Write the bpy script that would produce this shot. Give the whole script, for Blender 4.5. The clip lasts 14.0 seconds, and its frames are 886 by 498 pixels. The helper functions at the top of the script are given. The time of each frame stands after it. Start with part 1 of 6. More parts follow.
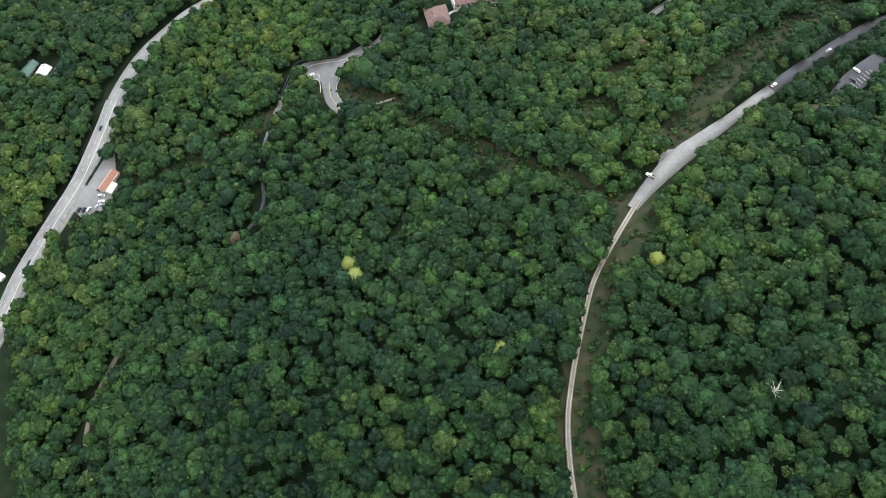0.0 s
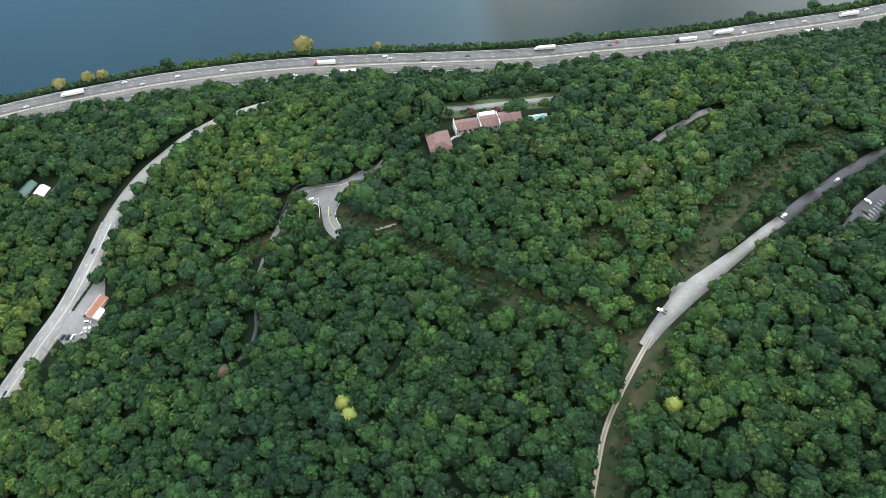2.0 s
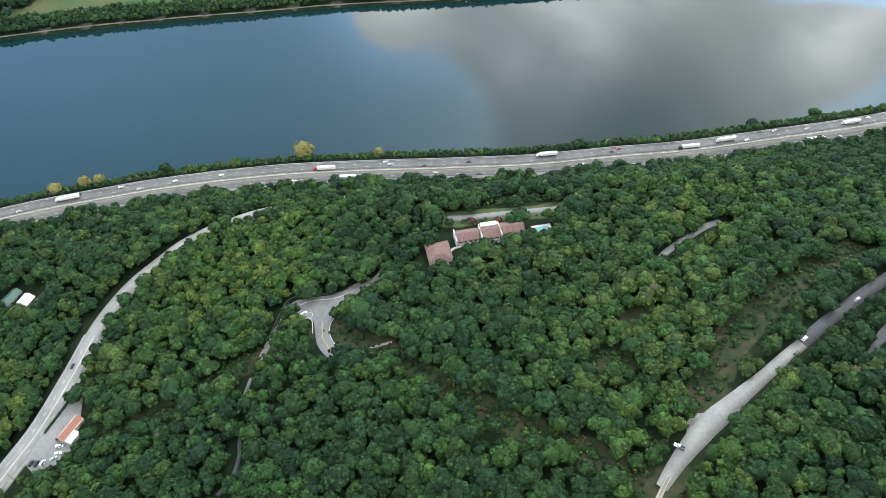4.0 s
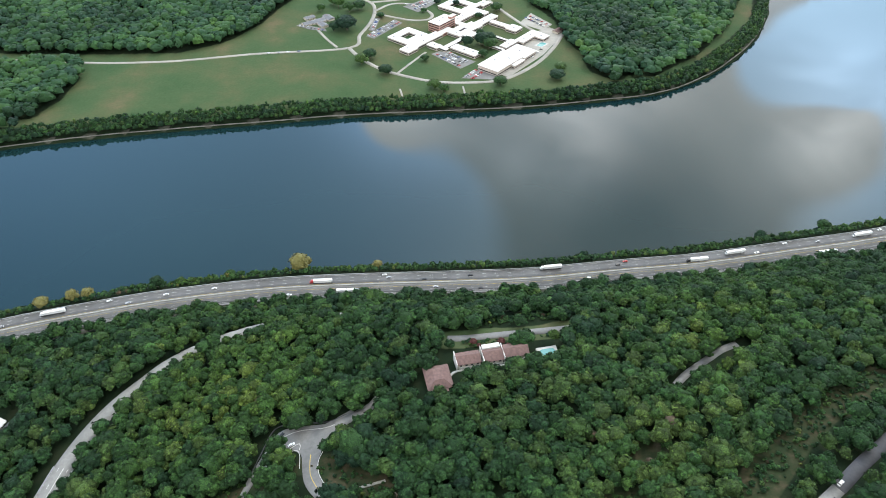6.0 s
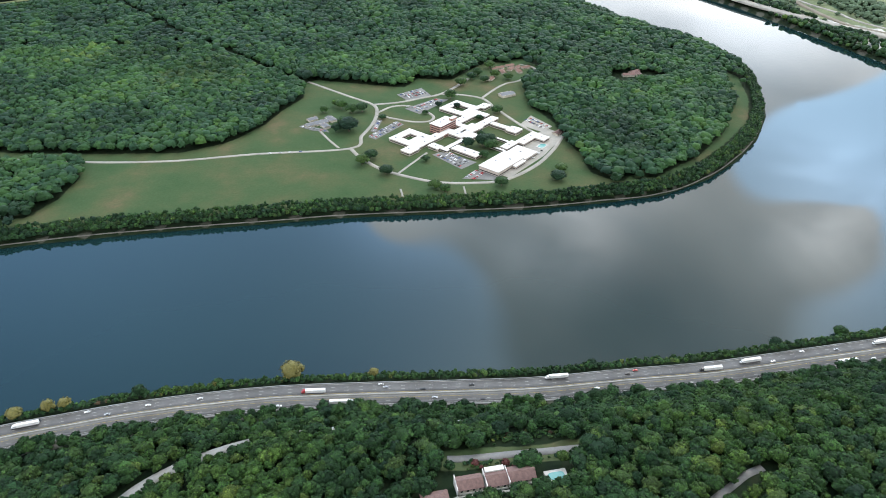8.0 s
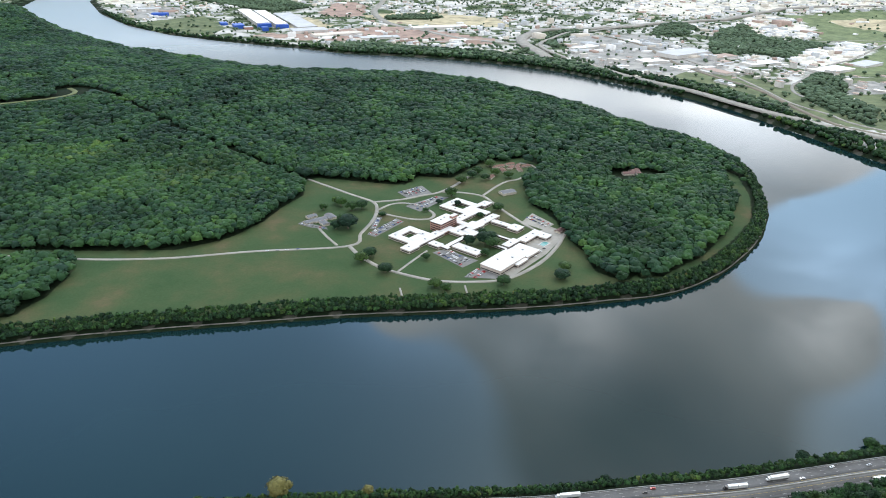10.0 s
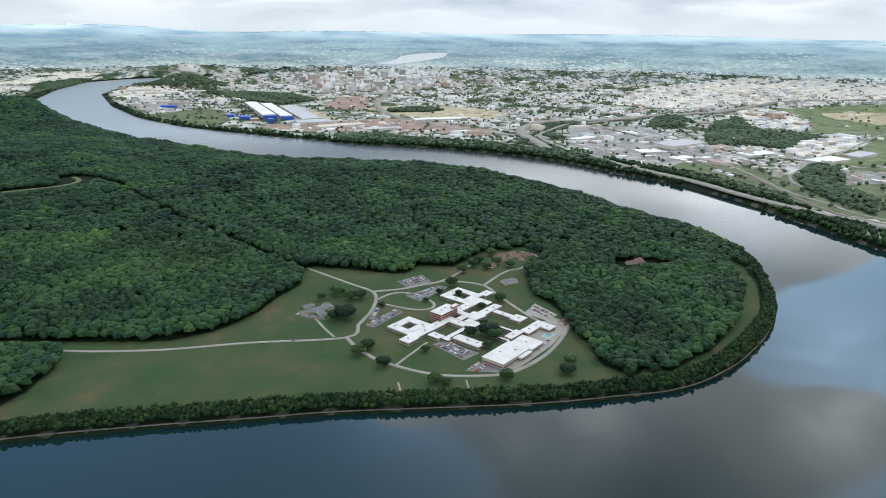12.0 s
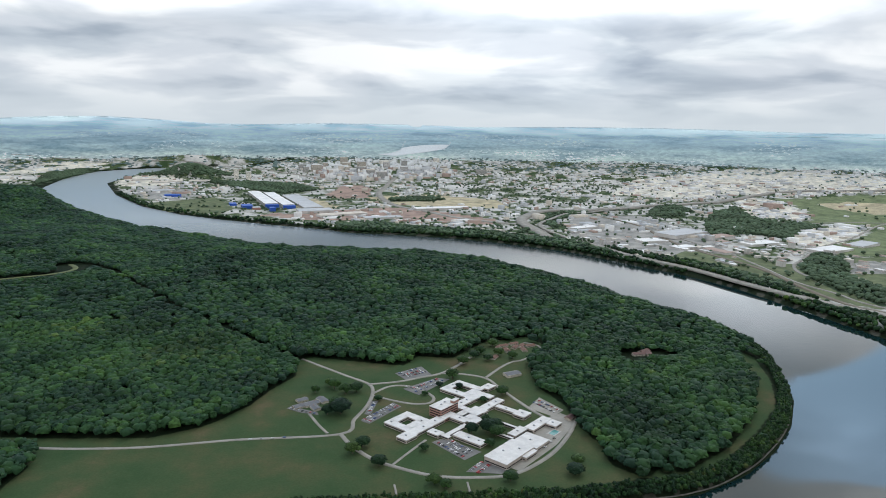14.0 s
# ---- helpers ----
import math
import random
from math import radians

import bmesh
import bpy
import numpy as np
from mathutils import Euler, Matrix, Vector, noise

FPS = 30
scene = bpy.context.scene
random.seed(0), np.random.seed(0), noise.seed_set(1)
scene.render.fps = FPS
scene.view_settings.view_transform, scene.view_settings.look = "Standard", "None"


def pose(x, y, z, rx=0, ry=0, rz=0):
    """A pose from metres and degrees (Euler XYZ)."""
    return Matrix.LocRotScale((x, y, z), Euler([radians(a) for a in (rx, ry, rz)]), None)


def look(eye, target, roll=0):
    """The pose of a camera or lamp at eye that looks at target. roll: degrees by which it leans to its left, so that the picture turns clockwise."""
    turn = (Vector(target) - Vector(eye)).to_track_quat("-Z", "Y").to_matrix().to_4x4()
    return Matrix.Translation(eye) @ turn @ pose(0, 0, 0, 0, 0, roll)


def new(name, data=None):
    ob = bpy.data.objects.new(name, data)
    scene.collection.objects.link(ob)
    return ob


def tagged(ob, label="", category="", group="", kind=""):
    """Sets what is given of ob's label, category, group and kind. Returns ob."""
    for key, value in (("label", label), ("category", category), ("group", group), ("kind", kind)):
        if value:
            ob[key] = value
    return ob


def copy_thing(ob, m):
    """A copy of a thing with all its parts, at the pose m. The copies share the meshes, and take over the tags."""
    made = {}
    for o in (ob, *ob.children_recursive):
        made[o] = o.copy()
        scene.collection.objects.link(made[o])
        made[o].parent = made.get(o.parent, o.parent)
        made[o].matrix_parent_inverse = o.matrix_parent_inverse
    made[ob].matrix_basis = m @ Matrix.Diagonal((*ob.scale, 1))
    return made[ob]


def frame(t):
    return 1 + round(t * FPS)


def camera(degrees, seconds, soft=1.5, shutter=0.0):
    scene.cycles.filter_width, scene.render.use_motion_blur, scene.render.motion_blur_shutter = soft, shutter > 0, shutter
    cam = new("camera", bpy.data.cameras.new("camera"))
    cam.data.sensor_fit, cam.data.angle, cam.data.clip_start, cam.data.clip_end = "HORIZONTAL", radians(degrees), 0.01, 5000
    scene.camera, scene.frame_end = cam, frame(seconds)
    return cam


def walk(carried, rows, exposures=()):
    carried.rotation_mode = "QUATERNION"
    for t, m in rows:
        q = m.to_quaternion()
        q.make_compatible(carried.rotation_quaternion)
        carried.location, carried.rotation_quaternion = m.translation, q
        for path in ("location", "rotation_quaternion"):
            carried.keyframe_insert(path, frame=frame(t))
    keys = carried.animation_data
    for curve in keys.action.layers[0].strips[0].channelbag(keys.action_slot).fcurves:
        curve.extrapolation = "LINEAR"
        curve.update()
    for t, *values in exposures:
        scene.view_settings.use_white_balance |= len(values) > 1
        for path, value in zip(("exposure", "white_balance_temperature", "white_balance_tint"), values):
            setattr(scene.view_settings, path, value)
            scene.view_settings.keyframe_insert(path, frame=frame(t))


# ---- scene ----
# ---- camera ----
cam = camera(66.0, 14.0, soft=0.95)
PATH = [
    (0, (-1.314, 4.361, 456.99), (-1.32, 5.227, 455.187), 0.9),
    (0.5, (-0.794, 10.857, 455.202), (-0.805, 11.78, 453.427), 0.8),
    (1, (-0.755, 17.792, 453.803), (-0.769, 18.775, 452.062), 0.7),
    (1.5, (-1.072, 24.758, 451.847), (-1.087, 25.809, 450.145), 0.7),
    (2, (-1.586, 32.03, 450.227), (-1.603, 33.145, 448.567), 0.8),
    (2.5, (-1.357, 39.272, 448.732), (-1.378, 40.442, 447.11), 0.7),
    (3, (-1.417, 46.385, 447.235), (-1.441, 47.61, 445.654), 0.7),
    (3.2, (-1.517, 48.904, 446.964), (-1.542, 50.146, 445.396), 0.7),
    (5.3, (2.099, 82.328, 441.083), (2.05, 83.77, 439.698), 0.5),
    (5.5, (1.904, 84.496, 441.081), (1.854, 85.957, 439.716), 0.4),
    (6, (1.563, 91.795, 439.847), (1.512, 93.305, 438.536), 0.5),
    (6.5, (1.241, 98.555, 438.181), (1.188, 100.11, 436.925), 0.6),
    (7, (1.447, 105.374, 436.803), (1.389, 106.971, 435.6), 0.5),
    (7.5, (1.087, 111.67, 434.96), (1.028, 113.305, 433.809), 0.6),
    (8, (1.182, 118.343, 433.634), (1.12, 120.016, 432.539), 0.6),
    (8.2, (1.31, 121.258, 432.991), (1.246, 122.947, 431.92), 0.6),
    (10.3, (-1.918, 150.53, 424.569), (-1.987, 152.354, 423.751), 0.8),
    (10.5, (-1.986, 152.791, 424.441), (-2.057, 154.626, 423.647), 0.8),
    (11, (-1.861, 158.676, 423.628), (-1.933, 160.534, 422.89), 0.8),
    (11.5, (-1.834, 164.896, 422.315), (-1.909, 166.775, 421.635), 0.8),
    (12, (-1.984, 172.19, 420.635), (-2.062, 174.09, 420.016), 0.8),
    (12.5, (-2.201, 178.875, 419.543), (-2.28, 180.793, 418.981), 0.9),
    (13, (-1.866, 185.454, 418.175), (-1.948, 187.389, 417.675), 0.9),
    (13.5, (-2.206, 192.468, 416.445), (-2.29, 194.418, 416.009), 0.9),
    (14, (-2.169, 200.139, 414.884), (-2.256, 202.103, 414.515), 0.9),
]
walk(cam, [(t, look(eye, target, roll)) for t, eye, target, roll in PATH],
     exposures=[(0.0, -0.18, 6500, 11), (3.0, -0.06, 6450, 9), (5.5, -0.36, 6400, 9), (8.0, -0.55, 6300, 10), (11.0, -1.08, 6200, 10), (14.0, -1.62, 6250, 10)])
# ---- world, sun ----
SUN_ELEVATION, SUN_AZIMUTH = 48.0, 25.0       # degrees; azimuth clockwise from +y


def build_world():
    w = bpy.data.worlds.new("sky")
    scene.world = w
    w.use_nodes = True
    nt = w.node_tree
    nt.nodes.clear()
    N, L = nt.nodes.new, nt.links.new
    out, bg = N("ShaderNodeOutputWorld"), N("ShaderNodeBackground")
    sky = N("ShaderNodeTexSky")
    sky.sky_type, sky.sun_disc = "NISHITA", False
    sky.sun_elevation, sky.sun_rotation = radians(SUN_ELEVATION), radians(SUN_AZIMUTH)
    tc, sep = N("ShaderNodeTexCoord"), N("ShaderNodeSeparateXYZ")
    L(tc.outputs["Generated"], sep.inputs[0])

    def calc(op, a, b=None, clamp=False):
        n = N("ShaderNodeMath")
        n.operation, n.use_clamp = op, clamp
        for i, v in enumerate((a, b)):
            if v is None:
                continue
            if isinstance(v, (int, float)):
                n.inputs[i].default_value = v
            else:
                L(v, n.inputs[i])
        return n.outputs[0]

    # cloud layer: direction laid onto a flat deck overhead
    up = calc("MAXIMUM", sep.outputs[2], 0.0)
    den = calc("ADD", up, 0.17)
    com = N("ShaderNodeCombineXYZ")
    L(calc("DIVIDE", sep.outputs[0], den), com.inputs[0])
    L(calc("DIVIDE", sep.outputs[1], den), com.inputs[1])
    com.inputs[2].default_value = CLOUD_SEED

    def cloud_noise(scale, detail, rough, warp=0.0):
        n = N("ShaderNodeTexNoise")
        n.inputs["Scale"].default_value, n.inputs["Detail"].default_value = scale, detail
        n.inputs["Roughness"].default_value, n.inputs["Distortion"].default_value = rough, warp
        L(com.outputs[0], n.inputs["Vector"])
        return n.outputs["Fac"]

    def ramp(fac, stops):
        r = N("ShaderNodeValToRGB")
        r.color_ramp.interpolation = "EASE"
        while len(r.color_ramp.elements) < len(stops):
            r.color_ramp.elements.new(0.5)
        for e, (p, c) in zip(r.color_ramp.elements, stops):
            e.position, e.color = p, (*c, 1)
        L(fac, r.inputs[0])
        return r.outputs[0]

    def mix(fac, a, b):
        m = N("ShaderNodeMix")
        m.data_type = "RGBA"
        if isinstance(fac, float):
            m.inputs[0].default_value = fac
        else:
            L(fac, m.inputs[0])
        for i, v in ((6, a), (7, b)):
            if isinstance(v, tuple):
                m.inputs[i].default_value = (*v, 1)
            else:
                L(v, m.inputs[i])
        return m.outputs[2]

    dimsky = N("ShaderNodeMix")
    dimsky.data_type, dimsky.blend_type = "RGBA", "MULTIPLY"
    dimsky.inputs[0].default_value = 1.0
    L(sky.outputs[0], dimsky.inputs[6])
    dimsky.inputs[7].default_value = (0.20, 0.238, 0.242, 1)
    base = dimsky.outputs[2]
    body = ramp(cloud_noise(1.1, 5.0, 0.46, 0.3), [(0.30, (0.56, 0.62, 0.69)), (0.46, (0.86, 0.90, 0.94)), (0.60, (1.22, 1.22, 1.20))])
    cover = cloud_noise(0.5, 4.0, 0.5, 0.2)

    def towards(azimuth, elevation, tight):
        """One near the given direction, falling off to nothing."""
        a, e = radians(azimuth), radians(elevation)
        dot = N("ShaderNodeVectorMath")
        dot.operation = "DOT_PRODUCT"
        L(tc.outputs["Generated"], dot.inputs[0])
        dot.inputs[1].default_value = (math.sin(a) * math.cos(e), math.cos(a) * math.cos(e), math.sin(e))
        return calc("POWER", calc("MAXIMUM", dot.outputs["Value"], 0.0), tight)

    # a blue gap to the right ahead, brighter cloud in front of the hidden sun
    cover = calc("ADD", cover, 0.09)
    veil = N("ShaderNodeMapRange")
    veil.interpolation_type = "SMOOTHSTEP"
    L(sep.outputs[2], veil.inputs[0])
    veil.inputs[1].default_value, veil.inputs[2].default_value, veil.inputs[3].default_value, veil.inputs[4].default_value = 0.14, 0.24, 0.4, 0.0
    cover = calc("ADD", cover, veil.outputs[0])
    lump = calc("MULTIPLY", calc("SUBTRACT", cloud_noise(2.3, 5.0, 0.55, 0.7), 0.36), 6.0, True)
    for az, el, tight, amount in ((-30, 44, 9, -0.40), (29, 20.5, 260, -1.0), (38, 18, 160, -0.85), (40, 34, 90, -0.30), (3, 29, 150, 0.30), (-7, 30, 500, 0.45), (21, 14, 420, 0.6), (27, 15, 600, 0.5), (15, 37, 60, 0.35), (31, 26, 420, 0.55), (10, 12, 20, 0.12), (-14, 36, 60, -0.25)):
        dent = calc("MULTIPLY", towards(az, el, tight), amount)
        cover = calc("ADD", cover, calc("MULTIPLY", dent, calc("SUBTRACT", 1.35, calc("MULTIPLY", lump, 0.7))) if amount < -0.45 else dent)
    cover = ramp(cover, [(0.36, (0, 0, 0)), (0.52, (1, 1, 1))])
    cloudy = mix(cover, base, body)
    # overcast: the sky brightens towards the zenith and towards the sun
    lift = calc("ADD", calc("MULTIPLY", up, 0.5), calc("MULTIPLY", veil.outputs[0], 2.0))
    for az, el, tight, amount in ((SUN_AZIMUTH - 12, SUN_ELEVATION - 4, 14, 0.5), (-5, 28, 200, 3.4), (-36, 32, 60, 0.6), (9, 32, 260, 5.0), (15, 26, 260, 1.6), (31, 26, 300, 4.6), (22, 14, 260, 2.6), (4, 10, 60, 0.6), (15, 37, 100, -1.5)):
        glow = calc("MULTIPLY", towards(az, el, tight), amount)
        lift = calc("ADD", lift, calc("MULTIPLY", glow, calc("ADD", calc("MULTIPLY", lump, 0.65), 0.35)) if amount > 1 else glow)
    # a brighter cloud belt some way above the horizon, added for the river's reflection
    belt = calc("SUBTRACT", 1.0, calc("MULTIPLY", calc("ABSOLUTE", calc("SUBTRACT", sep.outputs[2], 0.215)), 11.0), True)
    lift = calc("ADD", lift, calc("MULTIPLY", calc("MULTIPLY", belt, cover), 2.6))
    gain = N("ShaderNodeVectorMath")
    gain.operation = "SCALE"
    L(cloudy, gain.inputs[0])
    high = N("ShaderNodeMapRange")
    high.interpolation_type = "SMOOTHSTEP"
    L(sep.outputs[2], high.inputs[0])
    high.inputs[1].default_value, high.inputs[2].default_value, high.inputs[3].default_value, high.inputs[4].default_value = 0.10, 0.40, 0.0, 1.0
    L(calc("ADD", calc("ADD", lift, high.outputs[0]), 1.5), gain.inputs["Scale"])
    low = N("ShaderNodeMapRange")
    low.interpolation_type = "SMOOTHSTEP"
    L(sep.outputs[2], low.inputs[0])
    low.inputs[1].default_value, low.inputs[2].default_value = -0.01, 0.07
    low.inputs[3].default_value, low.inputs[4].default_value = 0.85, 0.0
    # long flat bands of darker cloud low in the sky
    flat = N("ShaderNodeMapping")
    flat.inputs["Scale"].default_value = (1.7, 1.7, 8.5)
    L(tc.outputs["Generated"], flat.inputs[0])
    bank = N("ShaderNodeTexNoise")
    bank.inputs["Scale"].default_value, bank.inputs["Detail"].default_value, bank.inputs["Roughness"].default_value = 1.7, 6.0, 0.5
    bank.inputs["Distortion"].default_value = 0.5
    L(flat.outputs[0], bank.inputs["Vector"])
    dark = bank.outputs["Fac"]
    for az, el, tight, amount in ((3, 8.5, 420, -0.12), (13, 6.8, 420, -0.16), (20, 7.5, 500, -0.08), (-17, 7.5, 500, -0.07), (-22, 4, 400, 0.10), (-8, 5, 500, 0.10), (24, 4, 260, 0.12), (2, 3, 500, -0.05)):
        dark = calc("ADD", dark, calc("MULTIPLY", towards(az, el, tight), amount))
    bands = ramp(dark, [(0.28, (0.66, 0.71, 0.77)), (0.42, (0.86, 0.90, 0.93)), (0.56, (1.03, 1.04, 1.05))])
    reach = N("ShaderNodeMapRange")
    reach.interpolation_type = "SMOOTHSTEP"
    L(sep.outputs[2], reach.inputs[0])
    reach.inputs[1].default_value, reach.inputs[2].default_value, reach.inputs[3].default_value, reach.inputs[4].default_value = 0.11, 0.17, 1.0, 0.0
    banded = N("ShaderNodeMix")
    banded.data_type, banded.blend_type = "RGBA", "MULTIPLY"
    L(reach.outputs[0], banded.inputs[0])
    L(gain.outputs[0], banded.inputs[6])
    L(bands, banded.inputs[7])
    final = mix(low.outputs[0], banded.outputs[2], (1.95, 2.12, 2.20))
    L(final, bg.inputs[0])
    bg.inputs[1].default_value = 1.0
    L(bg.outputs[0], out.inputs[0])


CLOUD_SEED = 3.7
build_world()
sun_data = bpy.data.lights.new("sun", "SUN")
sun_data.energy, sun_data.angle, sun_data.color = 2.0, radians(9), (1.0, 0.95, 0.87)
sun = new("sun", sun_data)
_e, _a = radians(SUN_ELEVATION), radians(SUN_AZIMUTH)
sun.matrix_world = look((math.sin(_a) * math.cos(_e) * 500, math.cos(_a) * math.cos(_e) * 500, math.sin(_e) * 500), (0, 0, 0))

# ---- materials ----
class Mat:
    """A small builder of node materials."""

    def __init__(self, name, rough=0.8, metal=0.0, spec=0.3):
        self.m = bpy.data.materials.new(name)
        self.m.use_nodes = True
        self.nt = self.m.node_tree
        self.bsdf = self.nt.nodes["Principled BSDF"]
        self.bsdf.inputs["Roughness"].default_value = rough
        self.bsdf.inputs["Metallic"].default_value = metal
        self.bsdf.inputs["Specular IOR Level"].default_value = spec
        self.geo = self.nt.nodes.new("ShaderNodeNewGeometry")

    def link(self, a, b):
        self.nt.links.new(a, b)

    def noise(self, scale, detail=4.0, rough=0.55, warp=0.0, stretch=None):
        n = self.nt.nodes.new("ShaderNodeTexNoise")
        n.inputs["Scale"].default_value, n.inputs["Detail"].default_value = scale, detail
        n.inputs["Roughness"].default_value, n.inputs["Distortion"].default_value = rough, warp
        src = self.geo.outputs["Position"]
        if stretch:
            mp = self.nt.nodes.new("ShaderNodeMapping")
            mp.inputs["Scale"].default_value = stretch
            self.link(src, mp.inputs[0])
            src = mp.outputs[0]
        self.link(src, n.inputs["Vector"])
        return n.outputs["Fac"]

    def ramp(self, fac, stops, ease=False):
        r = self.nt.nodes.new("ShaderNodeValToRGB")
        if ease:
            r.color_ramp.interpolation = "EASE"
        while len(r.color_ramp.elements) < len(stops):
            r.color_ramp.elements.new(0.5)
        for e, (p, c) in zip(r.color_ramp.elements, stops):
            e.position, e.color = p, (*c, 1)
        self.link(fac, r.inputs[0])
        return r.outputs[0]

    def mix(self, fac, a, b, blend="MIX"):
        m = self.nt.nodes.new("ShaderNodeMix")
        m.data_type, m.blend_type = "RGBA", blend
        for i, v in ((0, fac), (6, a), (7, b)):
            if isinstance(v, (int, float)):
                m.inputs[i].default_value = v
            elif isinstance(v, tuple):
                m.inputs[i].default_value = (*v, 1)
            else:
                self.link(v, m.inputs[i])
        return m.outputs[2]

    def attr(self, name):
        a = self.nt.nodes.new("ShaderNodeAttribute")
        a.attribute_name = name
        return a.outputs["Fac"]

    def rand(self):
        return self.nt.nodes.new("ShaderNodeObjectInfo").outputs["Random"]

    def island(self):
        return self.geo.outputs["Random Per Island"]

    def math(self, op, a, b):
        n = self.nt.nodes.new("ShaderNodeMath")
        n.operation = op
        for i, v in enumerate((a, b)):
            if isinstance(v, (int, float)):
                n.inputs[i].default_value = v
            else:
                self.link(v, n.inputs[i])
        return n.outputs[0]

    def color(self, c):
        if isinstance(c, tuple):
            self.bsdf.inputs["Base Color"].default_value = (*c, 1)
        else:
            self.link(c, self.bsdf.inputs["Base Color"])
        return self

    def bump(self, height, strength=0.4, distance=0.1):
        b = self.nt.nodes.new("ShaderNodeBump")
        b.inputs["Strength"].default_value, b.inputs["Distance"].default_value = strength, distance
        self.link(height, b.inputs["Height"])
        self.link(b.outputs[0], self.bsdf.inputs["Normal"])
        return self


def plain(name, rgb, rough=0.7, metal=0.0, var=0.18, scale=0.8, spec=0.3):
    """A surface of one paint or stone with soft stains at two scales."""
    m = Mat(name, rough, metal, spec)
    a = m.ramp(m.noise(scale), [(0.3, tuple(c * (1 - var) for c in rgb)), (0.7, tuple(min(1, c * (1 + var * 0.6)) for c in rgb))])
    b = m.ramp(m.noise(scale * 7, 3), [(0.3, (1 - var,) * 3), (0.6, (1, 1, 1))])
    m.color(m.mix(0.6, a, b, "MULTIPLY"))
    return m.m


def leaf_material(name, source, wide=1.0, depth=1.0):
    m = Mat(name, 0.65, 0, 0.12)
    f = m.attr("tint") if source == "attr" else m.math("MULTIPLY", m.rand(), 0.84)
    tone = m.ramp(f, [(0.0, (0.015, 0.044, 0.025)), (0.2, (0.020, 0.056, 0.027)), (0.4, (0.027, 0.070, 0.025)), (0.6, (0.034, 0.088, 0.028)), (0.75, (0.048, 0.104, 0.030)),
                      (0.9, (0.075, 0.124, 0.036)), (0.96, (0.12, 0.14, 0.04)), (1.0, (0.085, 0.060, 0.038))])
    clump = m.ramp(m.island(), [(0.0, (1 - 0.64 * wide, 1 - 0.62 * wide, 1 - 0.60 * wide)), (0.7, (0.92, 0.92, 0.88)), (1.0, (1 + 0.75 * wide, 1 + 0.68 * wide, 1 + 0.45 * wide))])
    low_, top_ = (0.70, 1.38) if wide > 0.4 else (0.50, 1.6)
    big = m.ramp(m.noise(0.007, 4), [(0.34, (low_, low_ * 1.1, low_ * 1.18)), (0.5, (0.95, 0.97, 0.98)), (0.66, (top_, top_ * 0.9, top_ * 0.7))])
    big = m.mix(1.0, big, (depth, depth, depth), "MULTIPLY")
    fine = m.ramp(m.noise(1.5, 4, 0.65), [(0.36, (0.36, 0.40, 0.44)), (0.5, (0.88, 0.88, 0.88)), (0.64, (1.7, 1.6, 1.4))])
    soft_ = wide < 0.4
    m.color(m.mix(1.0, m.mix(1.0, m.mix(1.0, tone, clump, "MULTIPLY"), big, "MULTIPLY"), m.mix(0.35 if soft_ else 1.0, (1.0, 1.0, 1.0), fine), "MULTIPLY"))
    m.bump(m.noise(1.9, 5, 0.75), 0.5 if soft_ else 1.0, 0.7)
    return m.m


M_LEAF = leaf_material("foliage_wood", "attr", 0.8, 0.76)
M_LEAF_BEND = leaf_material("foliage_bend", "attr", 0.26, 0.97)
# M_FAR_TREES and M_FAR_ROOFS: distance haze mixed into the base colours
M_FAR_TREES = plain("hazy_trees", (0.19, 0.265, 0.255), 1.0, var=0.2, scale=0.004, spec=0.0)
M_CITY_TREES = plain("city_foliage", (0.095, 0.142, 0.085), 0.8, var=0.45, scale=0.012, spec=0.1)
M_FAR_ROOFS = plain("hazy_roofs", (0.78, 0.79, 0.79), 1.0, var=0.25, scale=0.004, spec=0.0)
M_LEAF_TREE = leaf_material("foliage_tree", "object", 0.8, 0.8)
M_LEAF_LAWN = leaf_material("foliage_lawn_tree", "object", 0.5, 0.75)
M_YELLOW = plain("foliage_yellow", (0.155, 0.185, 0.035), 0.6, var=0.3, scale=0.5)
M_BARK = plain("bark", (0.13, 0.10, 0.075), 0.9, var=0.3, scale=2.0)
M_DEAD = plain("bare_wood", (0.42, 0.40, 0.36), 0.9, var=0.2, scale=2.0)


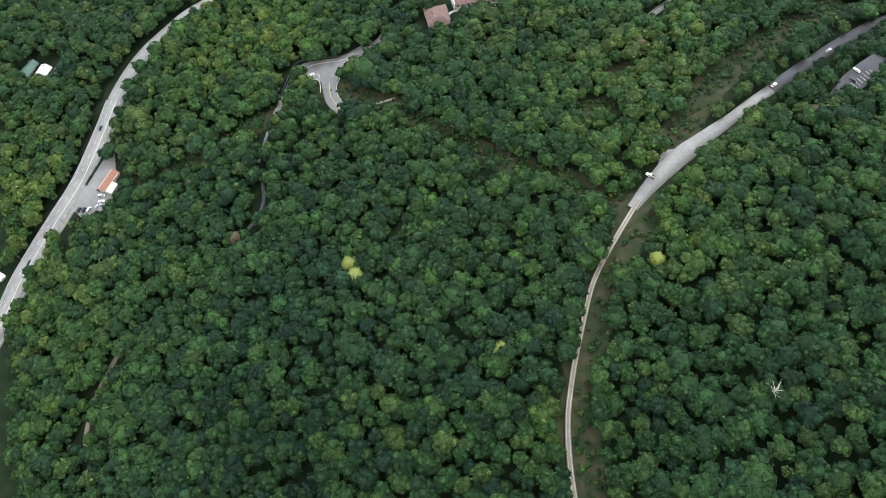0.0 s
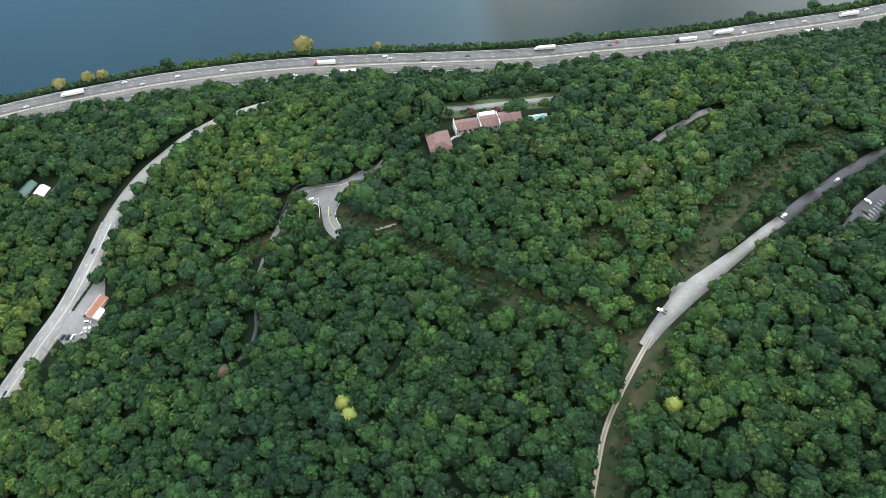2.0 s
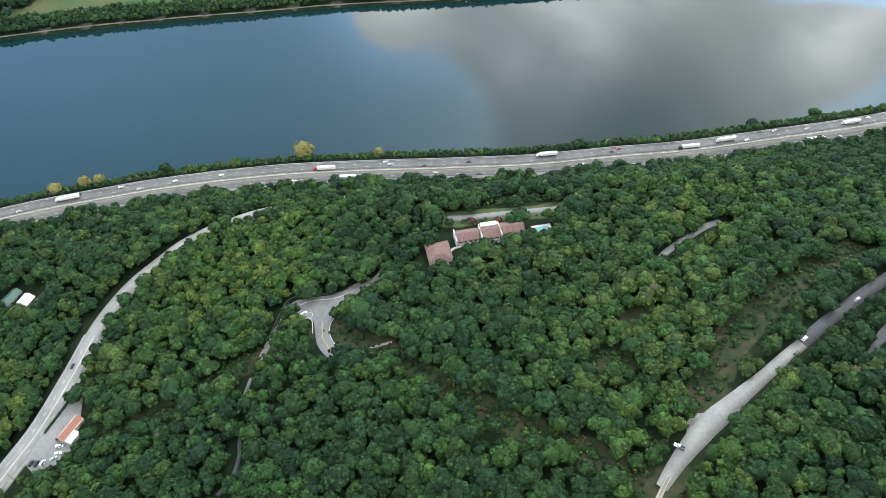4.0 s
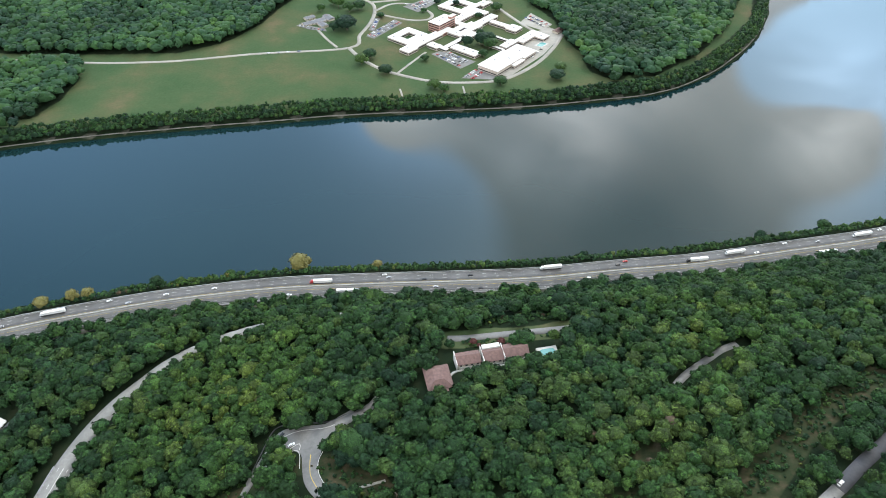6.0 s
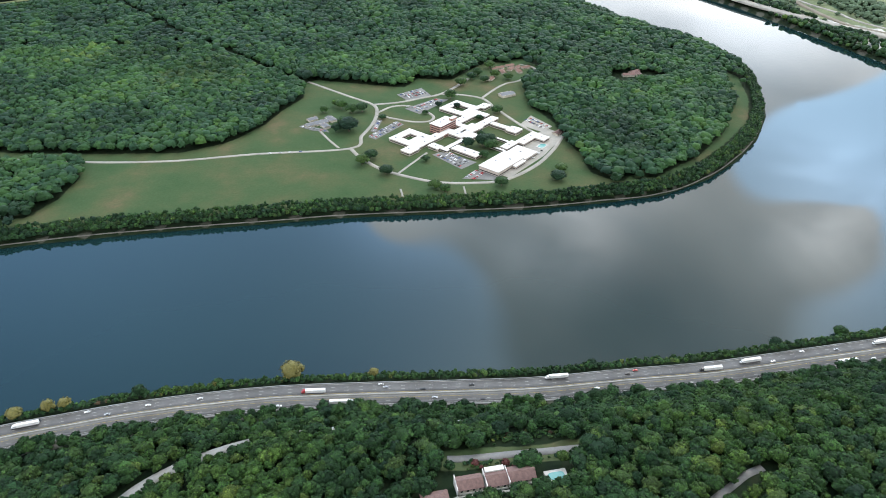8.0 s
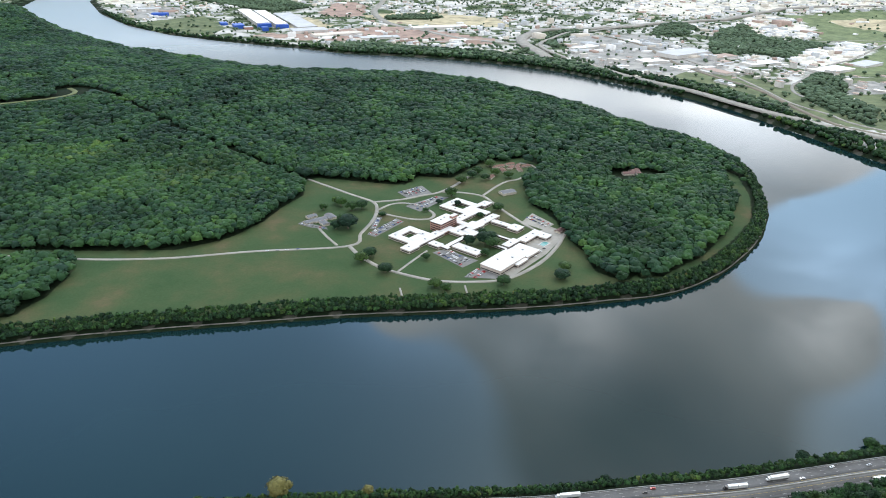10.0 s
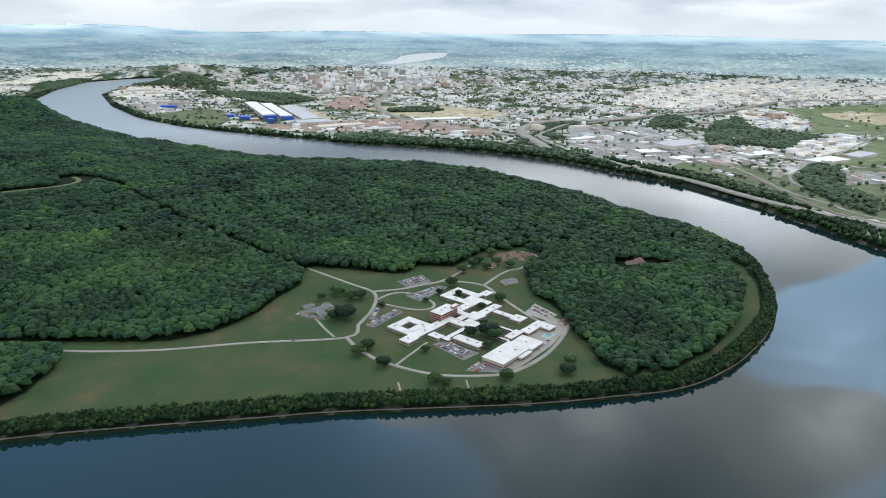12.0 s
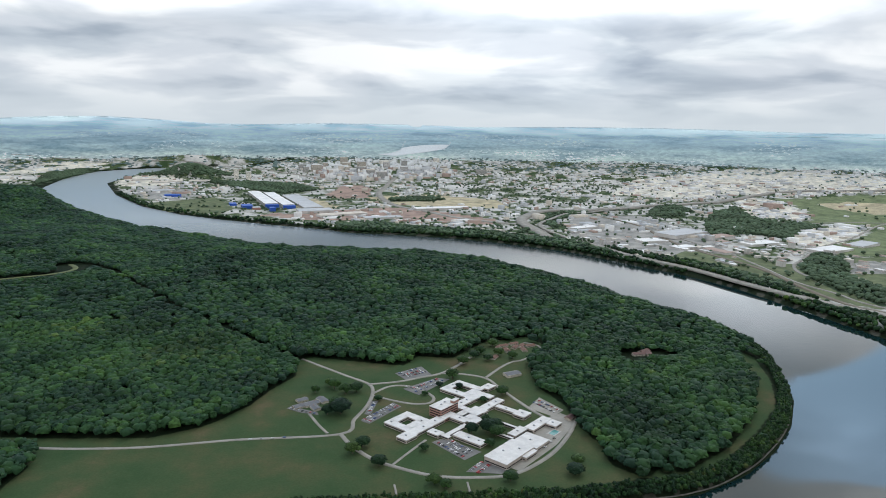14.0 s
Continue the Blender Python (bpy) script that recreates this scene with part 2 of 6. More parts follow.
def ground_material():
    m = Mat("ground_cover", 0.95, 0, 0.1)
    # forest floor darkened to stand in for shade in gaps between crowns
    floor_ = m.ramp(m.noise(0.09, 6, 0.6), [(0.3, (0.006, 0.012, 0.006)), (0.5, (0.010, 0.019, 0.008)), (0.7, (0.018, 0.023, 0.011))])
    grass = m.ramp(m.noise(0.012, 6, 0.6), [(0.3, (0.036, 0.072, 0.029)), (0.46, (0.050, 0.082, 0.035)), (0.58, (0.070, 0.086, 0.039)), (0.70, (0.108, 0.095, 0.052))])
    fine = m.ramp(m.noise(0.35, 4, 0.7), [(0.25, (0.8, 0.8, 0.8)), (0.75, (1.1, 1.1, 1.1))])
    grass = m.mix(1.0, grass, fine, "MULTIPLY")
    # town tones raised above real ground, standing in for haze and sunshine
    town = m.ramp(m.noise(0.0075, 9, 0.66), [(0.38, (0.04, 0.07, 0.03)), (0.47, (0.09, 0.12, 0.055)), (0.51, (0.33, 0.33, 0.30)), (0.57, (0.50, 0.49, 0.46)), (0.68, (0.62, 0.60, 0.55)), (0.80, (0.50, 0.41, 0.35))])
    bank = m.ramp(m.noise(0.2, 4), [(0.3, (0.05, 0.055, 0.04)), (0.55, (0.07, 0.07, 0.055)), (0.72, (0.10, 0.095, 0.08))])
    wob = m.math("MULTIPLY", m.math("SUBTRACT", m.noise(0.08, 4), 0.5), 0.5)

    def zone(name):
        return m.ramp(m.math("ADD", m.attr(name), wob), [(0.42, (0, 0, 0)), (0.58, (1, 1, 1))])

    scrub = m.ramp(m.noise(0.12, 6, 0.65), [(0.3, (0.018, 0.032, 0.014)), (0.48, (0.029, 0.038, 0.017)), (0.60, (0.050, 0.046, 0.025)), (0.74, (0.090, 0.064, 0.042))])
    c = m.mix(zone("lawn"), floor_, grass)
    c = m.mix(zone("rough"), c, scrub)
    c = m.mix(zone("town"), c, town)
    speck = m.ramp(m.noise(0.02, 8, 0.7), [(0.35, (0.62, 0.64, 0.64)), (0.5, (1, 1, 1)), (0.65, (1.35, 1.32, 1.28))])
    # pale cover is bare ground, its tone also standing in for sunshine
    for name, rgb in (("pale", (0.60, 0.57, 0.49)), ("meadow", (0.155, 0.19, 0.10)), ("dry", (0.42, 0.37, 0.25)), ("yard", (0.30, 0.295, 0.275)), ("wood", (0.05, 0.08, 0.045)), ("earth", (0.32, 0.235, 0.195)), ("scrub", (0.13, 0.155, 0.085))):
        c = m.mix(zone(name), c, m.mix(1.0, speck, rgb, "MULTIPLY"))
    c = m.mix(zone("shore"), c, bank)
    m.color(c)
    m.bump(m.noise(0.5, 5, 0.7), 0.5, 0.5)
    return m.m


def water_material():
    m = Mat("river_water", 0.03, 0, 0.5)
    m.bsdf.inputs["IOR"].default_value = 1.36
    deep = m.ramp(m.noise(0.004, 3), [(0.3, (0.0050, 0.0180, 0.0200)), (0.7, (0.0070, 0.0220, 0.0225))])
    # far reach painted pale for haze and sun glint, reflectance raised with it
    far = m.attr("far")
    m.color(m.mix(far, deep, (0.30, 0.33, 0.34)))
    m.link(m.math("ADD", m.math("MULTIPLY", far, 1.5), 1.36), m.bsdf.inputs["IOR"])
    m.link(m.math("ADD", m.math("MULTIPLY", m.attr("ruffled"), 0.24), 0.03), m.bsdf.inputs["Roughness"])
    m.bump(m.noise(0.35, 5, 0.6), 0.05, 0.05)
    return m.m


def asphalt(name, rgb, scale=0.5):
    m = Mat(name, 0.9, 0, 0.2)
    a = m.ramp(m.noise(0.05, 5, 0.6), [(0.3, tuple(c * 0.78 for c in rgb)), (0.7, tuple(c * 1.18 for c in rgb))])
    b = m.ramp(m.noise(scale, 4, 0.7), [(0.3, (0.82, 0.82, 0.82)), (0.7, (1.06, 1.06, 1.06))])
    m.color(m.mix(1.0, a, b, "MULTIPLY"))
    m.bump(m.noise(6.0, 3), 0.3, 0.02)
    return m.m


def distance_material():
    """Plain glowing backdrop of far hills and suburbs under the horizon, haze painted in."""
    m = Mat("hazy_distance", 1.0, 0, 0.0)
    sep = m.nt.nodes.new("ShaderNodeSeparateXYZ")
    m.link(m.geo.outputs["Position"], sep.inputs[0])
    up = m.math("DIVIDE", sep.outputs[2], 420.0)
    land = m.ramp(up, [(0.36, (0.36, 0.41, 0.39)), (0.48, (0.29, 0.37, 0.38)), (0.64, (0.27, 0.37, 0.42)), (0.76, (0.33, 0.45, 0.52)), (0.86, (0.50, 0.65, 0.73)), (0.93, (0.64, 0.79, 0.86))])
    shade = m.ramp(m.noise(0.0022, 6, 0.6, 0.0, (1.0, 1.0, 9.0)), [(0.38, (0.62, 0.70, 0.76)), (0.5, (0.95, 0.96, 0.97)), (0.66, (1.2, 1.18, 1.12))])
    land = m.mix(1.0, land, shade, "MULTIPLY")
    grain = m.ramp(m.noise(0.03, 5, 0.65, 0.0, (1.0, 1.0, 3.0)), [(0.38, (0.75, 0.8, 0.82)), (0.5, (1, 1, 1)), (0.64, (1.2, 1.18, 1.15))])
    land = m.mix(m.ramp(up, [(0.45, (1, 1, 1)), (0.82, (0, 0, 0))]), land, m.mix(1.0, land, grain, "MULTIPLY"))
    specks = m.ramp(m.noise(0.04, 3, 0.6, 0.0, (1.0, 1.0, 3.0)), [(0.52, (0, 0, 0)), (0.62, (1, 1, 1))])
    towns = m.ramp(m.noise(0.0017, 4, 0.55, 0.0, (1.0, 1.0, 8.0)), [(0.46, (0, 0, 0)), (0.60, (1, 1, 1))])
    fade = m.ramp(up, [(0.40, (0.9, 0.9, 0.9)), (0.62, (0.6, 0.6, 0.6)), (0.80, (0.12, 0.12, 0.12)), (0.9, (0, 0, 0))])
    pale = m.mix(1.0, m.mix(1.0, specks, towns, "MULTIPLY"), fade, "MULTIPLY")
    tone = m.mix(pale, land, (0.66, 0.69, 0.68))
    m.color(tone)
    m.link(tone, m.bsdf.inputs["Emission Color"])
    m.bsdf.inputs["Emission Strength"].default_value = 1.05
    return m.m


M_GROUND, M_WATER, M_DISTANCE = ground_material(), water_material(), distance_material()
M_ROAD = asphalt("asphalt_worn", (0.185, 0.183, 0.176))
M_ROAD_DARK = asphalt("asphalt_dark", (0.075, 0.075, 0.08))
M_HIGHWAY = asphalt("concrete_roadway", (0.135, 0.132, 0.127))
M_LANE = asphalt("worn_wheel_lane", (0.105, 0.104, 0.102))
M_GRAVEL = asphalt("pale_gravel", (0.31, 0.295, 0.26), 1.2)
M_PALE = asphalt("pale_worn_concrete", (0.24, 0.235, 0.22))
M_LEAF_PATH = asphalt("grassy_ride", (0.15, 0.17, 0.085), 1.0)
M_DIRT = asphalt("dirt_track", (0.20, 0.175, 0.135), 1.0)
M_PAINT = plain("road_paint_white", (0.62, 0.61, 0.58), 0.7, var=0.25, scale=1.5)
M_PAINT_Y = plain("road_paint_yellow", (0.62, 0.45, 0.10), 0.7, var=0.25, scale=1.5)
M_WHITE = plain("white_roof_membrane", (0.66, 0.645, 0.62), 0.6, var=0.16, scale=0.1)
M_BRICK = plain("red_brick", (0.40, 0.225, 0.18), 0.85, var=0.25, scale=0.7)
M_BROWN_ROOF = plain("brown_shingle", (0.17, 0.108, 0.097), 0.9, var=0.25, scale=0.5)
M_GREY_ROOF = plain("grey_shingle", (0.16, 0.165, 0.175), 0.85, var=0.2, scale=0.5)
M_CREAM = plain("cream_render", (0.55, 0.50, 0.42), 0.85, var=0.15, scale=0.6)
M_GLASS = plain("dark_window_glass", (0.03, 0.035, 0.04), 0.08, var=0.1, spec=0.6)
M_CONCRETE = plain("concrete", (0.42, 0.41, 0.38), 0.85, var=0.18, scale=0.4)
M_BLUE = plain("blue_sheet_metal", (0.03, 0.10, 0.45), 0.45, var=0.1)
M_POOL = plain("pool_water", (0.09, 0.27, 0.26), 0.05, var=0.08, scale=0.4, spec=0.5)
M_STEEL = plain("galvanised_steel", (0.45, 0.46, 0.47), 0.45, 0.8, 0.15)
M_RUBBER = plain("tyre_rubber", (0.025, 0.025, 0.026), 0.85)

# ---- lie of the land ----
EYE_REF = np.array((-1.0, 175.0, 420.0))
NEAR_R, ROOM = 3300.0, 1560.0


def drawn_in(p):
    """Lays land beyond 3.3 km nearer along its line of sight, so that the horizon stands just under 4.9 km."""
    p = np.asarray(p, float)
    d = p - EYE_REF
    r = np.hypot(d[..., 0], d[..., 1])
    r2 = np.where(r > NEAR_R, NEAR_R + ROOM * (1 - np.exp(-(r - NEAR_R) / ROOM)), r)
    return EYE_REF + d * (r2 / np.maximum(r, 1e-6))[..., None]


def curve_through(pts, step=6.0):
    """A smooth line (Catmull-Rom) through the points, at even steps."""
    P = np.array(pts, float)
    P = np.vstack([2 * P[0] - P[1], P, 2 * P[-1] - P[-2]])
    out = []
    for a, b, c, d in zip(P, P[1:], P[2:], P[3:]):
        n = max(2, int(np.linalg.norm(c - b) / step))
        t = np.linspace(0, 1, n, endpoint=False)[:, None]
        out.append(0.5 * ((2 * b) + (c - a) * t + (2 * a - 5 * b + 4 * c - d) * t ** 2 + (3 * b - a - 3 * c + d) * t ** 3))
    return np.vstack(out + [P[-2][None]])


def line_distance(x, y, pts):
    """Distance to a line, and on which side (positive to its left)."""
    x, y = np.asarray(x, float), np.asarray(y, float)
    best, side = np.full(x.shape, 1e18), np.ones(x.shape)
    P = np.asarray(pts, float)[:, :2]
    for (ax, ay), (bx, by) in zip(P, P[1:]):
        ux, uy = bx - ax, by - ay
        n = ux * ux + uy * uy + 1e-9
        t = np.clip(((x - ax) * ux + (y - ay) * uy) / n, 0, 1)
        dx, dy = x - ax - t * ux, y - ay - t * uy
        d = dx * dx + dy * dy
        s = np.sign(ux * (y - ay) - uy * (x - ax) + 1e-12)
        near = d < best
        best, side = np.where(near, d, best), np.where(near, s, side)
    return np.sqrt(best), side


def inside(x, y, poly):
    x, y = np.asarray(x, float), np.asarray(y, float)
    r = np.zeros(x.shape, bool)
    for (ax, ay), (bx, by) in zip(poly, poly[1:] + poly[:1]):
        c = (ay > y) != (by > y)
        r ^= c & (x < (bx - ax) * (y - ay) / (by - ay + 1e-12) + ax)
    return r


def smooth(a, b, v):
    t = np.clip((v - a) / (b - a), 0, 1)
    return t * t * (3 - 2 * t)


def within_land(x, y, poly):
    d, _ = line_distance(x, y, poly + poly[:1])
    return np.where(inside(x, y, poly), d, -d)


HIGHWAY = curve_through([(-1100, -40), (-800, 220), (-560, 378), (-400, 454), (-306, 488), (-243, 506), (-161, 523), (-83, 532), (-5, 539), (71, 547), (148, 561),
                         (230, 575), (316, 596), (429, 625), (565, 673), (810, 772), (1300, 1010)], 12)
PENINSULA = [(-40000, 300), (-1600, 400), (-1100, 560), (-700, 700), (-504, 767), (-370, 802), (-238, 830), (-149, 849), (-17, 868), (86, 884), (178, 906), (261, 931), (332, 980),
             (390, 1041), (446, 1119), (493, 1216), (520, 1311), (540, 1430), (528, 1540), (470, 1660), (368, 1800), (290, 1930), (243, 1990), (102, 2155), (-136, 2300),
             (-422, 2315), (-661, 2335), (-954, 2500), (-1250, 2660), (-1650, 3000), (-2100, 3500), (-2462, 3950), (-2695, 4548), (-2856, 5164), (-2729, 5504),
             (-2600, 5673), (-2320, 5740), (-1900, 6100), (-1900, 60000), (-40000, 60000)]
CITY = [(40000, 0), (2500, 300), (1500, 700), (1050, 1150), (828, 1549), (773, 1705), (680, 1958), (580, 2114), (451, 2255), (301, 2420), (121, 2533), (-77, 2622), (-287, 2667),
        (-460, 2695), (-605, 2769), (-803, 2842), (-1018, 2935), (-1265, 3068), (-1562, 3317), (-1915, 3753), (-2285, 4348), (-2430, 5000), (-2380, 5450),
        (-2310, 5735), (-1895, 6100), (-1895, 60000), (40000, 60000)]
FAR_WATER = [(-1121, 8058), (-984, 8989), (-1071, 11720), (-637, 11941), (-359, 10361), (-523, 9172), (-775, 8320), (-892, 7885)]
# hills: x, y, height, spread along x and y
HILLS = [(-2050, 3050, 95, 420, 330), (-1500, 2300, 18, 500, 300), (-700, 1900, 12, 500, 250), (-2500, 6300, 70, 500, 400), (-3300, 9000, 120, 1500, 900), (-900, 10500, 90, 2500, 700),
         (-9000, 16000, 380, 4500, 2000), (2500, 13000, 110, 4200, 1200), (9000, 17000, 150, 5000, 1500), (-3500, 21000, 260, 6000, 1800), (5500, 24000, 250, 9000, 2000), (-1990, 4900, 75, 200, 120)]


def near_slope(x, y):
    """The mountainside on this side of the river."""
    u, v = np.clip(x, -430, 430) / 100, np.clip(y, -60, 500) / 100
    return np.clip(100.25 + 32.6 * u - 1.1 * v - 1.225 * u * u - 5.34 * u * v - 1.856 * v * v, 11, 175)


def height(x, y):
    x, y = np.asarray(x, float), np.asarray(y, float)
    dh, side = line_distance(x, y, HIGHWAY)
    dh = dh * side                                    # positive towards the river
    slope = near_slope(x, y)
    near = 12 + (slope - 12) * smooth(-18, -95, dh)
    bed = -4 - 30 * smooth(2300, 3400, y)
    near = np.where(dh > 15, 12 - 15 * smooth(15, 44, dh), near)
    dp, dc = within_land(x, y, PENINSULA), within_land(x, y, CITY)
    roll = 3.0 * np.sin(x / 170 + 1.3) * np.cos(y / 140) + 2.0 * np.sin(x / 61 + y / 83)
    hills = sum(h * np.exp(-((x - cx) / sx) ** 2 - ((y - cy) / sy) ** 2) for cx, cy, h, sx, sy in HILLS)
    pen = np.minimum(dp * 0.32 + 1.6, 8) + (hills + np.maximum(roll, -3) * smooth(1300, 1600, y)) * smooth(20, 160, dp)
    cit = np.minimum(dc * 0.32 + 0.5, 11) + (hills + roll) * smooth(30, 300, dc)
    near = np.where(y > 1500, -60, near)
    z = np.maximum(np.maximum(np.maximum(near, pen), cit), bed)
    return z


def zh(x, y):
    return float(height(np.array([x]), np.array([y]))[0])


# zones of the peninsula's open grass, and of the near side
OPEN_GRASS = [(-720, 800), (-504, 785), (-238, 846), (-17, 882), (86, 900), (165, 925), (240, 965), (300, 1040), (206, 944), (170, 976), (168, 1028), (147, 1083), (138, 1151), (103, 1216), (99, 1327), (145, 1412),
              (102, 1470), (21, 1430), (-32, 1337), (-94, 1340), (-115, 1290), (-192, 1303), (-276, 1318), (-296, 1300), (-281, 1226), (-304, 1173), (-316, 1113), (-352, 1041), (-412, 1000), (-517, 990), (-639, 985), (-900, 985)]
TIP_GRASS = [(225, 935), (302, 979), (390, 1083), (452, 1173), (487, 1275), (505, 1390), (480, 1440), (474, 1373), (450, 1243), (398, 1123), (334, 1031), (262, 967), (206, 946)]
FIELD_WOOD = [(-900, 720), (-529, 809), (-516, 855), (-517, 913), (-528, 952), (-584, 956), (-900, 945)]


# land cover of the city side, later entries over earlier ones
CITY_COVER = [
    ("pale", [(782, 4166), (1139, 5190), (2414, 6710), (2928, 6486), (3400, 5900), (2598, 4635), (1735, 4386), (1141, 4069)]),
    ("downtown", [(-1468, 6078), (-1284, 6900), (-641, 7200), (-214, 6615), (-150, 5300), (-382, 4809), (-746, 4685), (-1111, 4961)]),
    ("meadow", [(1631, 3623), (1697, 4103), (2518, 4495), (3300, 4700), (2700, 3300), (1771, 3000), (1446, 3147)]),
    ("dry", [(1798, 3713), (1810, 3884), (2051, 4038), (2500, 4000), (2300, 3640), (1935, 3477)]),
    ("pale", [(1250, 3350), (1454, 4060), (1650, 4050), (1600, 3600), (1480, 3250)]),
    ("yard", [(353, 2830), (440, 3200), (731, 3260), (900, 2800), (820, 2440), (700, 2300), (622, 2200), (511, 2297), (362, 2591)]),
    ("wood", [(946, 3030), (1099, 3386), (1300, 3640), (1230, 3250), (1353, 3151), (1426, 2990), (1291, 2778), (1123, 2679), (1047, 2791), (884, 2744)]),
    ("wood", [(843, 3499), (1024, 3700), (1021, 3426), (908, 3258), (775, 3224)]),
    ("wood", [(270, 2960), (330, 3220), (430, 3330), (520, 3380), (560, 3340), (420, 3200), (340, 3000), (330, 2800)]),
    ("pale", [(1115, 2638), (1291, 2913), (1551, 3079), (1528, 2912), (1304, 2644), (1149, 2523)]),
    ("meadow", [(1150, 2476), (1741, 3100), (2600, 3200), (1900, 2600), (1413, 2450), (1209, 2400)]),
    ("scrub", [(560, 2250), (700, 2420), (832, 2375), (960, 2240), (1100, 2380), (1400, 2400), (1800, 2300), (1500, 1500), (1150, 1500), (930, 1720), (800, 1860), (700, 2040)]),
    ("wood", [(966, 2242), (1120, 2424), (1174, 2391), (1080, 2170), (1041, 2103), (1036, 1914), (945, 1754), (924, 1880), (898, 2027)]),
    ("wood", [(640, 2180), (700, 2130), (830, 1960), (800, 1900), (700, 2010), (630, 2120)]),
    ("yard", [(1116, 2262), (1234, 2340), (1300, 2280), (1190, 2130), (1080, 2140)]),
    ("earth", [(-808, 3850), (-825, 4324), (-712, 4482), (-604, 4234), (-566, 3780), (-697, 3676)]),
    ("dry", [(-893, 3559), (-814, 3673), (-640, 3392), (-664, 3136), (-793, 3179)]),
    ("earth", [(-636, 3241), (-325, 3420), (97, 3060), (71, 2925), (-331, 3020), (-470, 2960), (-570, 2900), (-900, 3010), (-880, 3120), (-700, 3080)]),
    ("dry", [(-566, 3780), (-249, 3971), (120, 3774), (164, 3443), (-129, 3356), (-388, 3540)]),
    ("wood", [(-446, 3700), (-244, 3860), (-148, 3780), (-225, 3640), (-432, 3640)]),
    ("wood", [(-531, 2784), (-452, 2880), (-319, 2910), (-83, 2771), (127, 2668), (200, 2760), (180, 2900), (260, 2700), (413, 2541), (440, 2330), (250, 2480), (100, 2570), (-100, 2650), (-500, 2715)]),
    ("meadow", [(-420, 2870), (-319, 2900), (-83, 2790), (60, 2720), (20, 2690), (-160, 2760)]),
    ("wood", [(-1706, 4473), (-1459, 4552), (-1075, 4348), (-905, 4067), (-1042, 3900), (-1354, 4080)]),
    ("yard", [(-1863, 3868), (-1594, 3982), (-1402, 3553), (-1545, 3456), (-1754, 3679)]),
    ("scrub", [(-1550, 3349), (-1329, 3626), (-1067, 3212), (-1096, 3016), (-1348, 3141)]),
    ("pale", [(-2231, 4352), (-2380, 5200), (-2035, 4764), (-1893, 4612), (-1818, 4191), (-2043, 4094)]),
    ("pale", [(-3428, 5187), (-3544, 6295), (-2900, 5480), (-3031, 5035), (-3062, 4480), (-2760, 4100)]),
    ("wood", [(-2560, 4033), (-2942, 4763), (-2989, 5252), (-2868, 5349), (-2720, 4666)])]
COVERS = ("town", "pale", "downtown", "meadow", "dry", "yard", "wood", "earth", "scrub")


def cover_of(x, y):
    """Which kind of land cover lies at each place of the city side, as a number into COVERS."""
    kind = np.zeros(np.shape(x), int)
    for name, poly in CITY_COVER:
        kind[inside(x, y, poly)] = COVERS.index(name)
    return kind


def geometric(a, b, n):
    return list(a * (b / a) ** (np.arange(1, n + 1) / n))


def sheet_lines():
    side = geometric(520, 1300, 32) + list(np.arange(1335, 3000, 45)) + geometric(3000, 38000, 34)
    xs = list(np.arange(-520, 521, 7.5)) + side + [-v for v in side]
    ys = list(np.arange(-60, 700, 7.5)) + list(np.arange(706, 1500, 11)) + list(np.arange(1500, 2900, 25)) + list(np.arange(2900, 5600, 42)) + geometric(5600, 42000, 50)
    ys += list(-60 - np.array(geometric(30, 3000, 16)))
    return np.array(sorted(xs)), np.array(sorted(ys))


def mesh_from(name, verts, faces, mat=None, smooth_shade=False):
    me = bpy.data.meshes.new(name)
    verts, faces = np.asarray(verts, float), np.asarray(faces)
    k = faces.shape[1]
    me.vertices.add(len(verts))
    me.vertices.foreach_set("co", verts.ravel())
    me.loops.add(faces.size)
    me.loops.foreach_set("vertex_index", faces.ravel().astype(np.int32))
    me.polygons.add(len(faces))
    me.polygons.foreach_set("loop_start", (np.arange(len(faces)) * k).astype(np.int32))
    me.polygons.foreach_set("loop_total", np.full(len(faces), k, np.int32))
    if smooth_shade:
        me.polygons.foreach_set("use_smooth", np.ones(len(faces), bool))
    me.update(calc_edges=True)
    if mat:
        me.materials.append(mat)
    return me


def give(me, name, values):
    a = me.attributes.new(name, "FLOAT", "POINT")
    a.data.foreach_set("value", np.asarray(values, np.float32))


def grid_faces(nx, ny):
    i = np.arange(ny - 1)[:, None] * nx + np.arange(nx - 1)[None]
    i = i.ravel()
    return np.stack([i, i + 1, i + nx + 1, i + nx], 1)


# openings in the near woods: line, half width
TRACK = curve_through([(111, 204), (105, 195), (91, 172), (80, 151), (72, 125), (65, 97), (61, 71), (62, 39), (68, 5), (75, -40)], 4)
PAVED = curve_through([(106, 198), (117, 212), (134, 230), (148, 242), (160, 252), (175, 264), (189, 276), (203, 287), (222, 303), (243, 319), (266, 336), (300, 357), (380, 390), (470, 412)], 4)
LEFT_ROAD = curve_through([(-330, 60), (-316, 110), (-304, 153), (-297, 184), (-286, 213), (-278, 232), (-267, 260), (-260, 299), (-255, 340), (-244, 373), (-228, 398), (-210, 420),
                           (-159, 456), (-110, 474), (-50, 482), (30, 488)], 4)
CORRIDOR = curve_through([(138, 248), (157, 282), (176, 304), (204, 333), (240, 359), (272, 380)], 4)
UTILITY = curve_through([(-45, 296), (-30, 290), (2, 266), (37, 239), (71, 223), (100, 202)], 4)
HAIRPIN = curve_through([(-131, 258), (-128, 283), (-124, 302), (-119, 318), (-113, 333)], 3)
